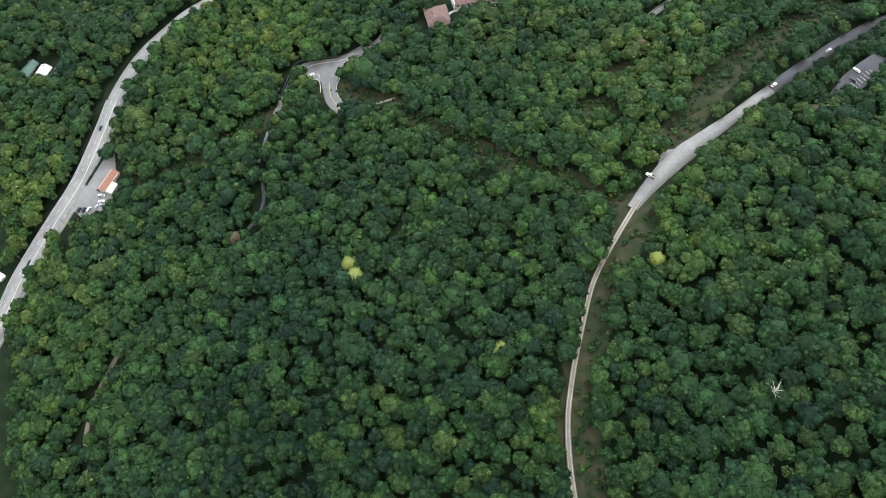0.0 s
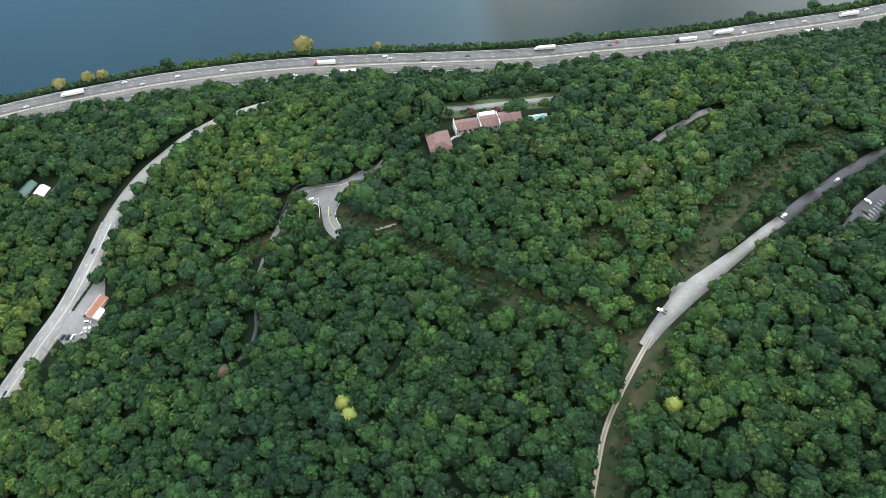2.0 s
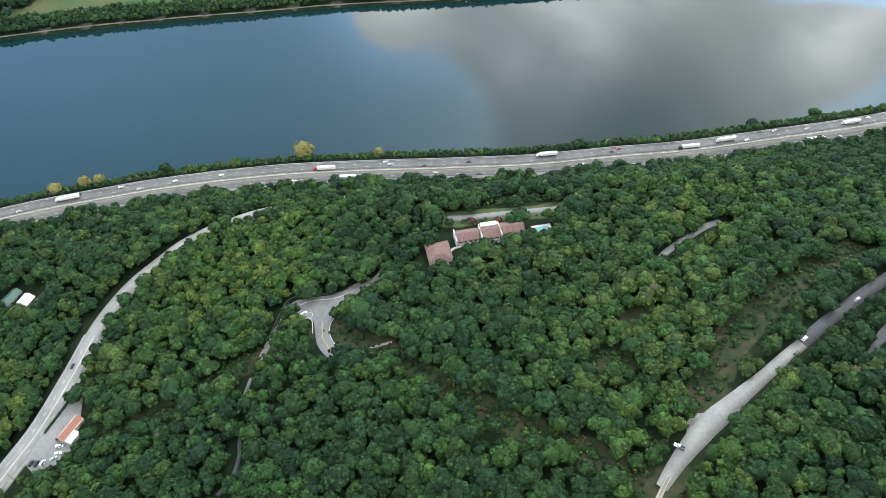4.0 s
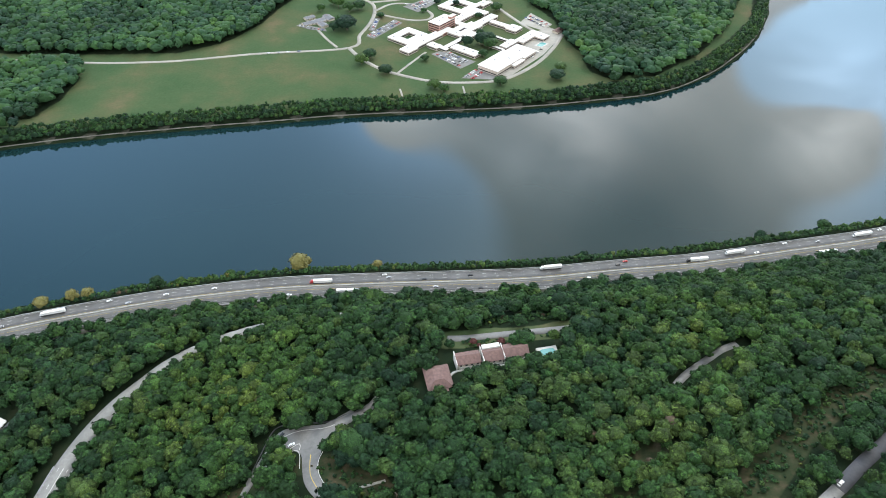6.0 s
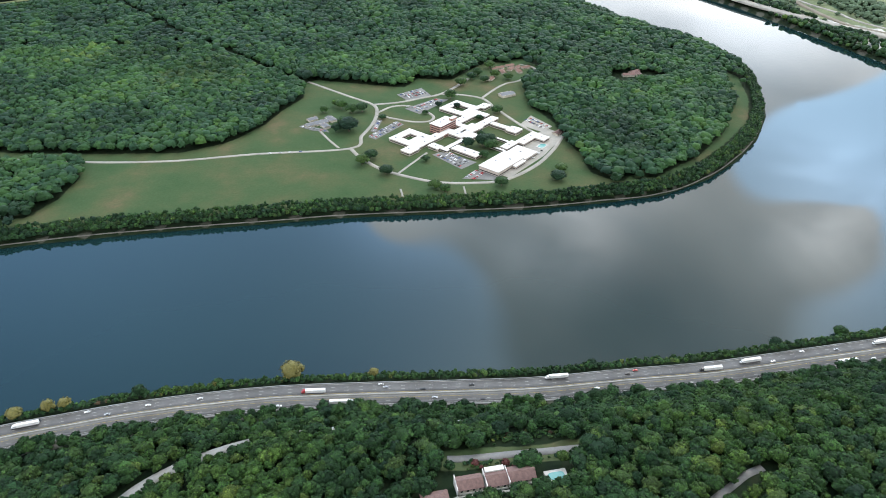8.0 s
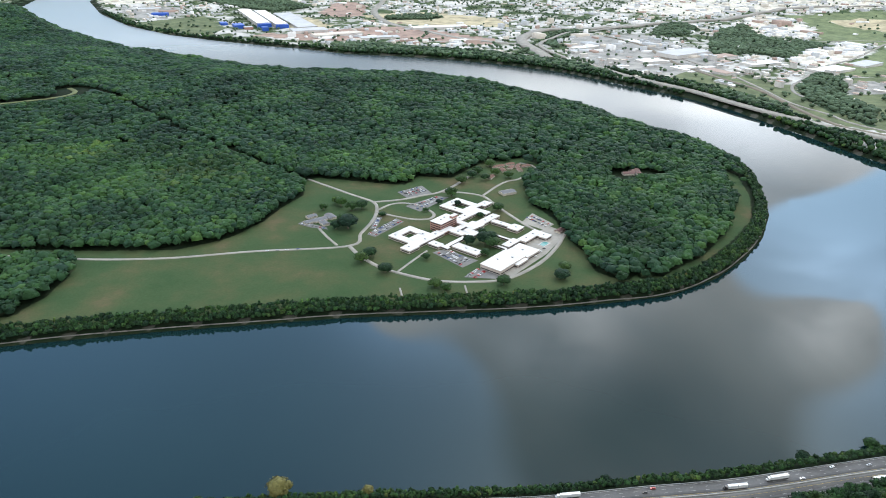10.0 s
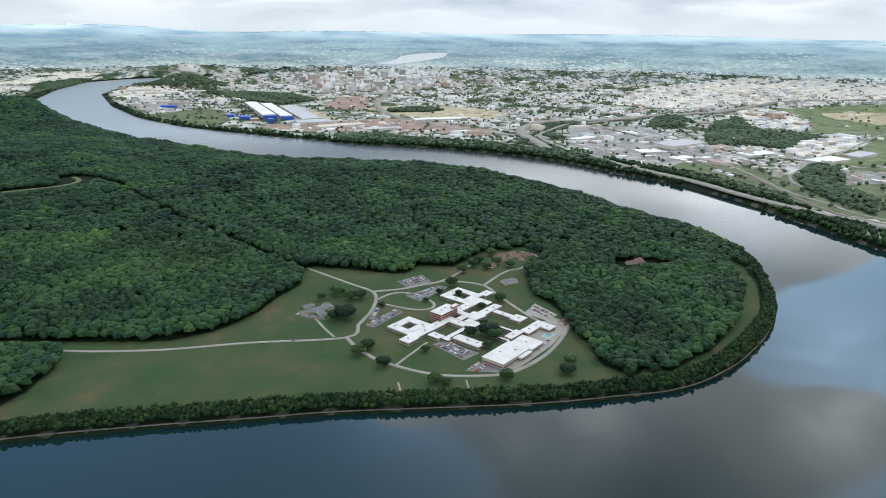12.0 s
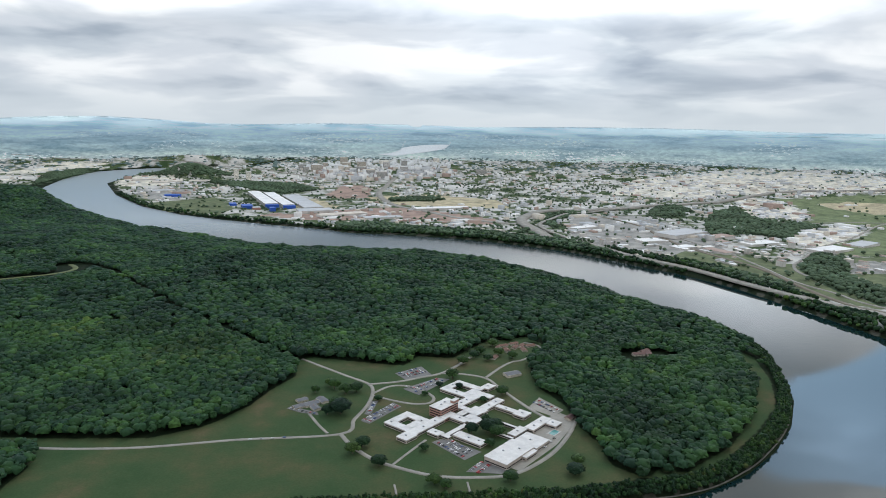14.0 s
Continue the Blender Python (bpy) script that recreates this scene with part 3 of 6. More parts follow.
HAIR_TOP = curve_through([(-76, 348), (-64, 355), (-54, 363), (-48, 374)], 3)
HAIR_LEG = curve_through([(-95, 340), (-90, 325), (-87, 310), (-81, 300), (-74, 294.5)], 3)
MOTEL_ROAD = curve_through([(-6, 427), (8, 427), (35, 430), (62, 433), (84, 436)], 4)
UPPER_LANE = curve_through([(143, 372), (150, 380), (160, 389), (171, 398), (183, 408), (196, 415)], 4)
GULLY_LINE = [(-118, 302), (-166, 277), (-217, 248)]
FRONTAGE = curve_through([(-14, 484), (20, 486), (62, 489)], 4)

# ---- ground and water ----
gx, gy = sheet_lines()
GX, GY = np.meshgrid(gx, gy)
gxf, gyf = GX.ravel(), GY.ravel()
gz = height(gxf, gyf)
ground_me = mesh_from("ground", drawn_in(np.stack([gxf, gyf, gz], 1)), grid_faces(len(gx), len(gy)), M_GROUND, True)
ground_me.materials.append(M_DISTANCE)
# faces past 7.4 km get the glowing haze backdrop
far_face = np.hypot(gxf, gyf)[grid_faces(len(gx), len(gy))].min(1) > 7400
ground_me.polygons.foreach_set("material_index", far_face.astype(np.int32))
d_pen, d_city = within_land(gxf, gyf, PENINSULA), within_land(gxf, gyf, CITY)
lawn = np.zeros(len(gxf))
for poly in (OPEN_GRASS, TIP_GRASS):
    lawn = np.maximum(lawn, smooth(-12, 12, within_land(gxf, gyf, poly)))
lawn *= smooth(10, -10, within_land(gxf, gyf, FIELD_WOOD))
for ln, w in ((MOTEL_ROAD, 9),):
    lawn = np.maximum(lawn, smooth(w + 3, w - 3, line_distance(gxf, gyf, ln)[0]))
give(ground_me, "lawn", lawn)
rough = np.zeros(len(gxf))
for ln, w in ((TRACK + np.array((5, -2)), 10), (CORRIDOR, 11), (UTILITY, 8), (np.array([(-85, 318), (-45, 300)]), 10), (np.array([(78, 276), (103, 282)]), 11), (np.array([(106, 310), (114, 318)]), 9), (np.array(GULLY_LINE), 8)):
    rough = np.maximum(rough, smooth(w + 3, w - 3, line_distance(gxf, gyf, ln)[0]))
give(ground_me, "rough", rough)
give(ground_me, "town", np.maximum(smooth(0, 60, d_city), smooth(3900, 4300, gyf) * (d_pen > 40)))
shore = np.where(d_pen > 0, smooth(7, 0, d_pen), np.where(d_city > 0, smooth(20, 0, d_city), 0))
dh_, sd_ = line_distance(gxf, gyf, HIGHWAY)
shore = np.maximum(shore, np.where((dh_ > 12) & (dh_ < 22) & (sd_ < 0), 0.8, 0))
give(ground_me, "shore", shore)
land_cover = cover_of(gxf, gyf)
for k_, nm in enumerate(COVERS[1:], 1):
    if nm != "downtown":
        give(ground_me, nm, (land_cover == k_).astype(float))
tagged(new("ground", ground_me), "wooded hillside, grassy river bend and far city land", "ground", kind="structure")

wx = np.concatenate([-np.array(geometric(200, 5000, 80))[::-1], np.linspace(-190, 190, 9), np.array(geometric(200, 5000, 50))])
wy = np.concatenate([np.linspace(-400, 2600, 40), np.array(geometric(2650, 6300, 60))])
WX, WY = np.meshgrid(wx, wy)
water_me = mesh_from("water", drawn_in(np.stack([WX.ravel(), WY.ravel(), 0 * WX.ravel()], 1)), grid_faces(len(wx), len(wy)), M_WATER, True)
give(water_me, "ruffled", smooth(1700, 2700, WY.ravel()))
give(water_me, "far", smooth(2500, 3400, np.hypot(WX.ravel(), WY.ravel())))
tagged(new("water", water_me), "broad calm river reflecting grey and white clouds", "river", kind="structure")


def road_frame(line, width, lift, widths=None):
    """Points, normals, half widths and surface heights along a road that is level across."""
    P = np.asarray(line, float)[:, :2]
    T = np.gradient(P, axis=0)
    T /= np.linalg.norm(T, axis=1)[:, None] + 1e-9
    Nn = np.stack([-T[:, 1], T[:, 0]], 1)
    w = np.full(len(P), width / 2.0) if widths is None else np.interp(np.linspace(0, 1, len(P)), np.linspace(0, 1, len(widths)), widths) / 2
    zt = np.max([height(*(P + Nn * (k * w[:, None])).T) for k in (-1, 0, 1)], axis=0) + lift
    return P, Nn, w, zt


def strip(P, Nn, lo, hi, zt, deep):
    """A flat band from lo to hi metres left of the line, with sides that go down by deep."""
    lo, hi = np.broadcast_to(lo, len(P)), np.broadcast_to(hi, len(P))
    Lf, Rt = P + Nn * hi[:, None], P + Nn * lo[:, None]
    V = np.concatenate([np.c_[Lf, zt - deep], np.c_[Lf, zt], np.c_[Rt, zt], np.c_[Rt, zt - deep]])
    n = len(P)
    i = np.arange(n - 1)
    return V, np.concatenate([np.stack([k * n + i, k * n + i + 1, (k + 1) * n + i + 1, (k + 1) * n + i], 1) for k in range(3)])


def ribbon(name, line, width, mat, lift=0.25, label="", category="road", widths=None):
    """A road surface that follows the land, with sides let into the ground."""
    P, Nn, w, zt = road_frame(line, width, lift, widths)
    V, F = strip(P, Nn, -w, w, zt, 0.5 + 0.12 * width)
    return tagged(new(name, mesh_from(name, drawn_in(V), F[:, ::-1], mat)), label, category, kind="structure")


def markings(name, parent, frame_, bands, mat):
    """Painted or raised bands on a road: (offset, width, dash, gap, height); dash 0 for a solid line."""
    P, Nn, w, zt = frame_
    Vs, Fs, o = [], [], 0
    step = np.linalg.norm(np.diff(P, axis=0), axis=1)
    s = np.concatenate([[0], np.cumsum(step)])
    for off, wd, dash, gap, up in bands:
        runs = [(0, s[-1])] if not dash else [(a, a + dash) for a in np.arange(0, s[-1] - dash, dash + gap)]
        for a, b in runs:
            t = np.unique(np.concatenate([[a, b], s[(s > a) & (s < b)]]))
            f = lambda arr: np.stack([np.interp(t, s, arr[:, k]) for k in range(arr.shape[1])], 1)
            V, F = strip(f(P), f(Nn), off - wd / 2, off + wd / 2, np.interp(t, s, zt) + up, max(up, 0.02))
            Vs.append(V), Fs.append(F + o)
            o += len(V)
    ob = new(name, mesh_from(name, np.vstack(Vs), np.vstack(Fs)[:, ::-1], mat))
    ob.parent = parent
    return ob

# ---- woods ----
rng = np.random.default_rng(7)


def ico(level):
    bm = bmesh.new()
    bmesh.ops.create_icosphere(bm, subdivisions=level, radius=1.0)
    v = np.array([p.co[:] for p in bm.verts])
    f = np.array([[q.index for q in p.verts] for p in bm.faces])
    bm.free()
    return v, f


ICO1, ICO2 = ico(1), ico(2)


def crown_shape(r, lobes, tufts, tuft_size, full=1.0):
    """Leaf crown of unit width and height: lobes of foliage with loose leafy sprays all round them. Returns points, triangles."""
    V, F, n = [], [], 0
    v0, f0 = ICO1
    cs, rs = [], []
    for i in range(lobes):
        if i == 0:
            c, rad = np.array((0, 0, 0.55)), 0.41 * full
        else:
            a = 2.4 * i + r.uniform(-0.5, 0.5)
            q = r.uniform(0.10, 0.22) if i % 3 == 0 else r.uniform(0.24, 0.36)
            c = np.array((math.cos(a) * q, math.sin(a) * q, 0.86 - 0.95 * q + r.uniform(-0.07, 0.05)))
            rad = r.uniform(0.13, 0.21) * full
        cs.append(c), rs.append(rad)
        R = np.linalg.qr(r.normal(size=(3, 3)))[0]
        v = (v0 @ R) * (rad * 0.92 * (1 + r.uniform(-0.2, 0.2, (len(v0), 1)))) * np.array((1, 1, 0.66 * full)) + c
        V.append(v), F.append(f0[(v[f0].mean(1) - c)[:, 2] > -0.22 * rad] + n)
        n += len(v)
    w = np.array(rs) ** 2
    pick = r.choice(lobes, tufts, p=w / w.sum())
    for k in pick:
        d = r.normal(size=3)
        d[2] = abs(d[2]) * 0.9 + 0.1 * d[2]
        d /= np.linalg.norm(d)
        c = cs[k] + d * rs[k] * r.uniform(0.85, 1.05) * np.array((1, 1, 0.66))
        nrm = d + r.normal(size=3) * 0.4
        nrm /= np.linalg.norm(nrm)
        a = np.cross(nrm, r.normal(size=3))
        a /= np.linalg.norm(a)
        b = np.cross(nrm, a)
        s = tuft_size * r.uniform(0.6, 1.3)
        V.append((np.array([-a * s - nrm * s * 0.35, -b * s * 0.8 + nrm * s * 0.2, a * s - nrm * s * 0.3, b * s * 0.8 + nrm * s * 0.2])) * np.array((1, 1, 0.7)) + c)
        F.append(np.array([[0, 1, 3], [1, 2, 3]]) + n)
        n += 4
    return np.vstack(V), np.vstack(F)


def far_crown(r, level):
    v0, f0 = ICO1 if level == 1 else ICO2
    v = v0 * (1 + r.uniform(-0.3, 0.32, (len(v0), 1)))
    return v * np.array((0.5, 0.5, 0.42)) + np.array((0, 0, 0.55)), f0


def scatter(x0, x1, y0, y1, step, jitter=0.42):
    xs, ys = np.meshgrid(np.arange(x0, x1, step), np.arange(y0, y1, step * 0.9))
    xs = xs + (np.arange(xs.shape[0]) % 2)[:, None] * step * 0.5
    p = np.stack([xs.ravel(), ys.ravel()], 1)
    return p + rng.uniform(-jitter, jitter, p.shape) * step


def plant(name, pts, shapes, width, tall, label, tint_bias=0.0, spread=0.3, sink=0.0, mat=None, patches=(), swell=0.0):
    """One wood: many trees of the given crown shapes, each turned and sized by chance."""
    n = len(pts)
    z = height(pts[:, 0], pts[:, 1])
    which = rng.integers(0, len(shapes), n)
    ang, size = rng.uniform(0, 6.283, n), rng.beta(1.6, 2.0, n)
    wd = width[0] + (width[1] - width[0]) * size
    ht = tall[0] + (tall[1] - tall[0]) * np.clip(0.55 * size + 0.45 * rng.random(n), 0, 1)
    tint = np.clip(rng.beta(1.6, 2.2, n) * (1 - spread) + spread * rng.random(n) + tint_bias, 0, 1)
    ht = ht + swell * (np.sin(pts[:, 0] / 38 + 1.7 * np.sin(pts[:, 1] / 61)) * np.cos(pts[:, 1] / 33 + 1.3 * np.sin(pts[:, 0] / 74)) + 0.6 * np.sin(pts[:, 0] / 17 + pts[:, 1] / 23))
    for px, py, pr, amount in patches:
        tint = np.clip(tint + amount * np.exp(-((pts[:, 0] - px) ** 2 + (pts[:, 1] - py) ** 2) / pr ** 2), 0, 0.88)
    V, F, T, o = [], [], [], 0
    for k, (sv, sf) in enumerate(shapes):
        i = np.nonzero(which == k)[0]
        if not len(i):
            continue
        c, s = np.cos(ang[i])[:, None], np.sin(ang[i])[:, None]
        x = (sv[None, :, 0] * c - sv[None, :, 1] * s) * wd[i, None] + pts[i, 0][:, None]
        y = (sv[None, :, 0] * s + sv[None, :, 1] * c) * wd[i, None] + pts[i, 1][:, None]
        zz = sv[None, :, 2] * ht[i, None] + z[i, None] - sink
        V.append(np.stack([x, y, zz], 2).reshape(-1, 3))
        F.append((sf[None] + (o + np.arange(len(i)) * len(sv))[:, None, None]).reshape(-1, 3))
        T.append(np.repeat(tint[i], len(sv)))
        o += len(i) * len(sv)
    me = mesh_from(name, drawn_in(np.vstack(V)), np.vstack(F), mat or M_LEAF, True)
    give(me, "tint", np.concatenate(T))
    return tagged(new(name, me), label, "woods", kind="stuff")


def clear_of(p, lines):
    ok = np.ones(len(p), bool)
    for ln, w in lines:
        ok &= line_distance(p[:, 0], p[:, 1], ln)[0] > w
    return ok


WOOD_PATH = curve_through([(-127, 252), (-125, 240), (-122.5, 228), (-124, 216), (-130, 206)], 3)
SIDE_PATH = curve_through([(-215, 62), (-218, 85), (-214, 108), (-205, 130)], 4)
GULLY = [(-118, 302), (-143, 295), (-166, 277), (-183, 266), (-201, 256), (-217, 248)]
NEAR_OPEN = [(TRACK + np.array((3.5, -2)), 8.2), (PAVED, 6.5), (PAVED[2:16], 10.5), (LEFT_ROAD[:78] + np.array((-2, 0)), 12), (LEFT_ROAD[:104], 7), (LEFT_ROAD[104:], 5.2), (CORRIDOR + np.array((1, -3)), 10.3), (UTILITY + np.array((-1, -2)), 6.6), (HAIRPIN, 3.0), (HAIR_TOP, 4.5), ([(-116, 338), (-100, 341), (-80, 341)], 8), ([(-122, 322), (-116, 338)], 5), (HAIR_LEG[:-2], 8.5), (np.array(GULLY, float) + np.array((1, -2)), 6.0), (WOOD_PATH, 2.6), (SIDE_PATH, 4), (MOTEL_ROAD, 8),
             (UPPER_LANE + np.array((1, -2)), 6), (FRONTAGE + np.array((0, -2)), 6.5), (HIGHWAY, 18),
             ([(-76, 318), (-66, 308)], 9), ([(-62, 304), (-40, 300)], 6),              # grass beside the hairpin
             ([(-16, 380), (-8, 388)], 13), ([(0, 398), (52, 406)], 11), ([(64, 405), (66, 409)], 10), ([(10, 418), (60, 428)], 7), ([(25, 444), (70, 452)], 5.5),  # motel, pool, meadow
             ([(-246, 265), (-245, 240)], 11), ([(-262, 216), (-246, 255)], 10), ([(-268, 236), (-256, 286)], 9),          # roadside shop
             ([(-348, 374), (-318, 366)], 11), ([(240, 281), (268, 304)], 8), ([(84, 277), (100, 281)], 7), ([(106, 310), (114, 318)], 6), ([(-320, 190), (-332, 210)], 9)]
near_shapes = [crown_shape(np.random.default_rng(20 + i), 9, 66, 0.088) for i in range(10)]
p = scatter(-520, 520, -30, 640, 7.5)
dh_, sd_ = line_distance(p[:, 0], p[:, 1], HIGHWAY)
keep = (sd_ < 0) & (dh_ > 18) & clear_of(p, NEAR_OPEN) & (np.abs(p[:, 0]) < 240 + 0.36 * np.maximum(p[:, 1], 0))
p = p[keep]
own = (p[:, 1] < 122) & (p[:, 1] > 34) & (np.abs(p[:, 0] + 10) < 124)
single = np.nonzero(own)[0][:280]
rest = np.ones(len(p), bool)
rest[single] = False
# tint patches: sunlit parts painted lighter, the middle of the wood darker
plant("hillside_wood", p[rest], near_shapes, (6.2, 18.5), (9, 21.5), "dense green broadleaf wood covering the steep hillside", sink=1.5, spread=0.6,
      patches=((70, 335, 110, 0.22), (150, 300, 70, 0.18), (190, 150, 120, 0.16), (-260, 220, 130, 0.14), (-240, 420, 150, 0.10), (-25, 170, 120, -0.3), (-150, 330, 80, 0.06)))

trunk_bm = bmesh.new()
bmesh.ops.create_cone(trunk_bm, cap_ends=True, segments=7, radius1=0.032, radius2=0.014, depth=0.55, matrix=Matrix.Translation((0, 0, 0.275)))
for k in range(4):
    a = k * 1.7
    bmesh.ops.create_cone(trunk_bm, cap_ends=True, segments=5, radius1=0.013, radius2=0.005, depth=0.32,
                          matrix=Matrix.Translation((math.cos(a) * 0.1, math.sin(a) * 0.1, 0.42 + 0.03 * k)) @ Euler((0, 0.7, a)).to_matrix().to_4x4())
TRUNK = bpy.data.meshes.new("trunk")
trunk_bm.to_mesh(TRUNK)
trunk_bm.free()
TRUNK.materials.append(M_BARK)
FINE_CROWNS = []
for i in range(7):
    v, f = crown_shape(np.random.default_rng(60 + i), 12, 200, 0.06)
    FINE_CROWNS.append(mesh_from("crown", v, f, M_LEAF_TREE, True))


LAWN_CROWNS = []
for i in range(4):
    v, f = crown_shape(np.random.default_rng(80 + i), 16, 300, 0.06, 1.28)
    LAWN_CROWNS.append(mesh_from("crown", v, f, M_LEAF_LAWN, True))


def tree(x, y, width, tall, label, group="", crown=None, turn=0.0, sink=0.4):
    base = new("tree")
    base.empty_display_size = 1
    base.matrix_basis = Matrix.LocRotScale((x, y, zh(x, y) - sink), Euler((0, 0, turn)), (width, width, tall))
    tagged(base, label, "tree", group)
    for nm, me in (("trunk", TRUNK), ("crown", crown or FINE_CROWNS[0])):
        ob = new(nm, me)
        ob.parent = base
    return base


for i in single:
    tree(p[i, 0], p[i, 1], rng.uniform(8, 15.5), rng.uniform(11, 19), "green broadleaf tree in the hillside wood", "hillside trees",
         FINE_CROWNS[rng.integers(0, 7)], rng.uniform(0, 6.28), 1.0)

# the river bend's woods
mid_shapes = [crown_shape(np.random.default_rng(40 + i), 4, 9, 0.16) for i in range(6)]
bend_shapes = [crown_shape(np.random.default_rng(240 + i), 4, 14, 0.15, 1.2) for i in range(8)]
broken_shapes = [crown_shape(np.random.default_rng(140 + i), 2, 8, 0.2, 1.25) for i in range(6)]
coarse_shapes = [far_crown(np.random.default_rng(120 + i), 1) for i in range(6)]
q = scatter(-1000, 560, 760, 1510, 11.0)
dp = within_land(q[:, 0], q[:, 1], PENINSULA)
openg = (inside(q[:, 0], q[:, 1], OPEN_GRASS) & ~inside(q[:, 0], q[:, 1], FIELD_WOOD)) | inside(q[:, 0], q[:, 1], TIP_GRASS)
wood = (dp > 18) & ~openg & ~((dp < 26) & ~inside(q[:, 0], q[:, 1], FIELD_WOOD))
wood &= line_distance(q[:, 0], q[:, 1], [(-1200, 990), (-640, 964), (-440, 969)])[0] > 12
RIDGE_ROAD = [(-1200, 1740), (-1129, 1801), (-1079, 1839), (-1045, 1875), (-1048, 1916), (-1090, 1960)]
FURROW = [(-1029, 1951), (-859, 1803), (-616, 1568), (-429, 1409), (-298, 1290)]
wood &= line_distance(q[:, 0], q[:, 1], FURROW)[0] > 8
wood &= line_distance(q[:, 0], q[:, 1], [(290, 1362), (330, 1376)])[0] > 33
wood &= (np.abs(q[:, 0] + 100) < 150 + 0.62 * q[:, 1]) & (rng.random(len(q)) < np.clip((1510 - q[:, 1]) / 90, 0, 1))
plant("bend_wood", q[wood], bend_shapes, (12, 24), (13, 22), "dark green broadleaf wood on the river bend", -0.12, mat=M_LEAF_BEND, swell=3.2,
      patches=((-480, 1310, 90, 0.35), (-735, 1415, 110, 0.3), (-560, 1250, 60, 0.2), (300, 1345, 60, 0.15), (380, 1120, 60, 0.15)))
q = scatter(-2600, 560, 1440, 4200, 13.6)
dp = within_land(q[:, 0], q[:, 1], PENINSULA)
wood = (dp > 6) & (line_distance(q[:, 0], q[:, 1], np.array(RIDGE_ROAD) + np.array((14, -24)))[0] > 40) & (line_distance(q[:, 0], q[:, 1], FURROW)[0] > 9) & (q[:, 0] > -150 - 0.62 * q[:, 1]) & (q[:, 1] < 3900) & (rng.random(len(q)) < np.clip((q[:, 1] - 1420) / 90, 0, 1))
# lower tint_bias puts the self-shadow that coarse crowns lack into their colour
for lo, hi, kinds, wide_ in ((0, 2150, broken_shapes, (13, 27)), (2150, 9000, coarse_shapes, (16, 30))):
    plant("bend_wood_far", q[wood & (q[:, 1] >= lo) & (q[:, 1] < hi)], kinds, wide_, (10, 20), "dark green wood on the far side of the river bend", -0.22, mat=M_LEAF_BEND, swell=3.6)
# strip of trees along the bend's shore
bank = curve_through([tuple(v) for v in PENINSULA[2:20]], 5)
T = np.gradient(bank, axis=0)
T /= np.linalg.norm(T, axis=1)[:, None]
Nn = np.stack([-T[:, 1], T[:, 0]], 1)
q = np.vstack([bank + Nn * o + rng.uniform(-2, 2, bank.shape) for o in (2.5, 8, 13, 17)])
q = q[(q[:, 0] > -800)]
plant("shore_wood", q, mid_shapes, (6.5, 11), (8, 15), "row of green trees and bushes along the river shore", 0.0)
# bushes between highway and river
i = (HIGHWAY[:, 0] > -520) & (HIGHWAY[:, 0] < 560)
hw = curve_through(HIGHWAY[i][::2], 3.6)
T = np.gradient(hw, axis=0)
T /= np.linalg.norm(T, axis=1)[:, None]
Nn = np.stack([-T[:, 1], T[:, 0]], 1)
q = np.vstack([hw + Nn * o + rng.uniform(-1.6, 1.6, hw.shape) for o in (18, 22.5, 27)])
plant("bank_bushes", q, mid_shapes, (3.5, 8.0), (3.0, 9.5), "low green bushes on the bank between highway and river", 0.08)

# low scrub on the grassy strips
sc = []
for ln, w_, n_ in ((TRACK + np.array((6, -2)), 9, 260), (CORRIDOR, 10, 330), (UTILITY, 7, 330), (curve_through(GULLY, 4), 6, 170), (curve_through([(76, 275), (106, 284)], 3), 8, 80), (curve_through([(-268, 226), (-258, 223), (-246, 226)], 2), 2.5, 60), (curve_through([(15, 447), (45, 450), (75, 455)], 3), 6, 170), (curve_through([(5, 420), (30, 423), (75, 428)], 3), 3, 45), (curve_through([(-20, 478), (30, 480), (70, 484)], 3), 5, 120), (curve_through([(-80, 320), (-58, 306), (-45, 300)], 4), 8, 50), (PAVED[:40] + np.array((-9, 6)), 6, 60), (PAVED[:40] + np.array((8, -7)), 4, 60)):
    k_ = rng.integers(0, len(ln), n_)
    sc.append(ln[k_] + rng.normal(0, w_ * 0.55, (n_, 2)))
sc = np.vstack(sc)
sc = sc[clear_of(sc, [(TRACK, 3.2), (PAVED, 8.5)])]
plant("strip_scrub", sc, mid_shapes, (1.4, 4.6), (0.9, 3.4), "low green and brown scrub on the grassy strips", 0.12, 0.6)

# ---- roads ----
hwy = ribbon("highway", HIGHWAY, 29.0, M_HIGHWAY, 0.5, "wide pale concrete highway along the river")
fr = road_frame(HIGHWAY, 29.0, 0.5)
markings("lane_line", hwy, fr, [(6.0, 0.16, 3.5, 8.5, 0.03), (9.7, 0.16, 3.5, 8.5, 0.03), (-7.5, 0.16, 3.5, 8.5, 0.03), (13.2, 0.2, 0, 0, 0.03), (-11.2, 0.2, 0, 0, 0.03)], M_PAINT)
markings("yellow_line", hwy, fr, [(2.3, 0.12, 0, 0, 0.03), (-3.9, 0.12, 0, 0, 0.03)], M_PAINT_Y)
markings("worn_lane", hwy, fr, [(4.2, 3.0, 0, 0, 0.012), (-9.4, 3.2, 0, 0, 0.012)], M_LANE)
markings("median_shoulder", hwy, fr, [(-1.4, 3.0, 0, 0, 0.016), (-13.4, 2.0, 0, 0, 0.016)], M_ROAD)
markings("median_barrier", hwy, fr, [(0.0, 0.6, 0, 0, 1.0)], M_CONCRETE)
markings("guard_rail", hwy, fr, [(14.2, 0.25, 0, 0, 0.8)], M_STEEL)
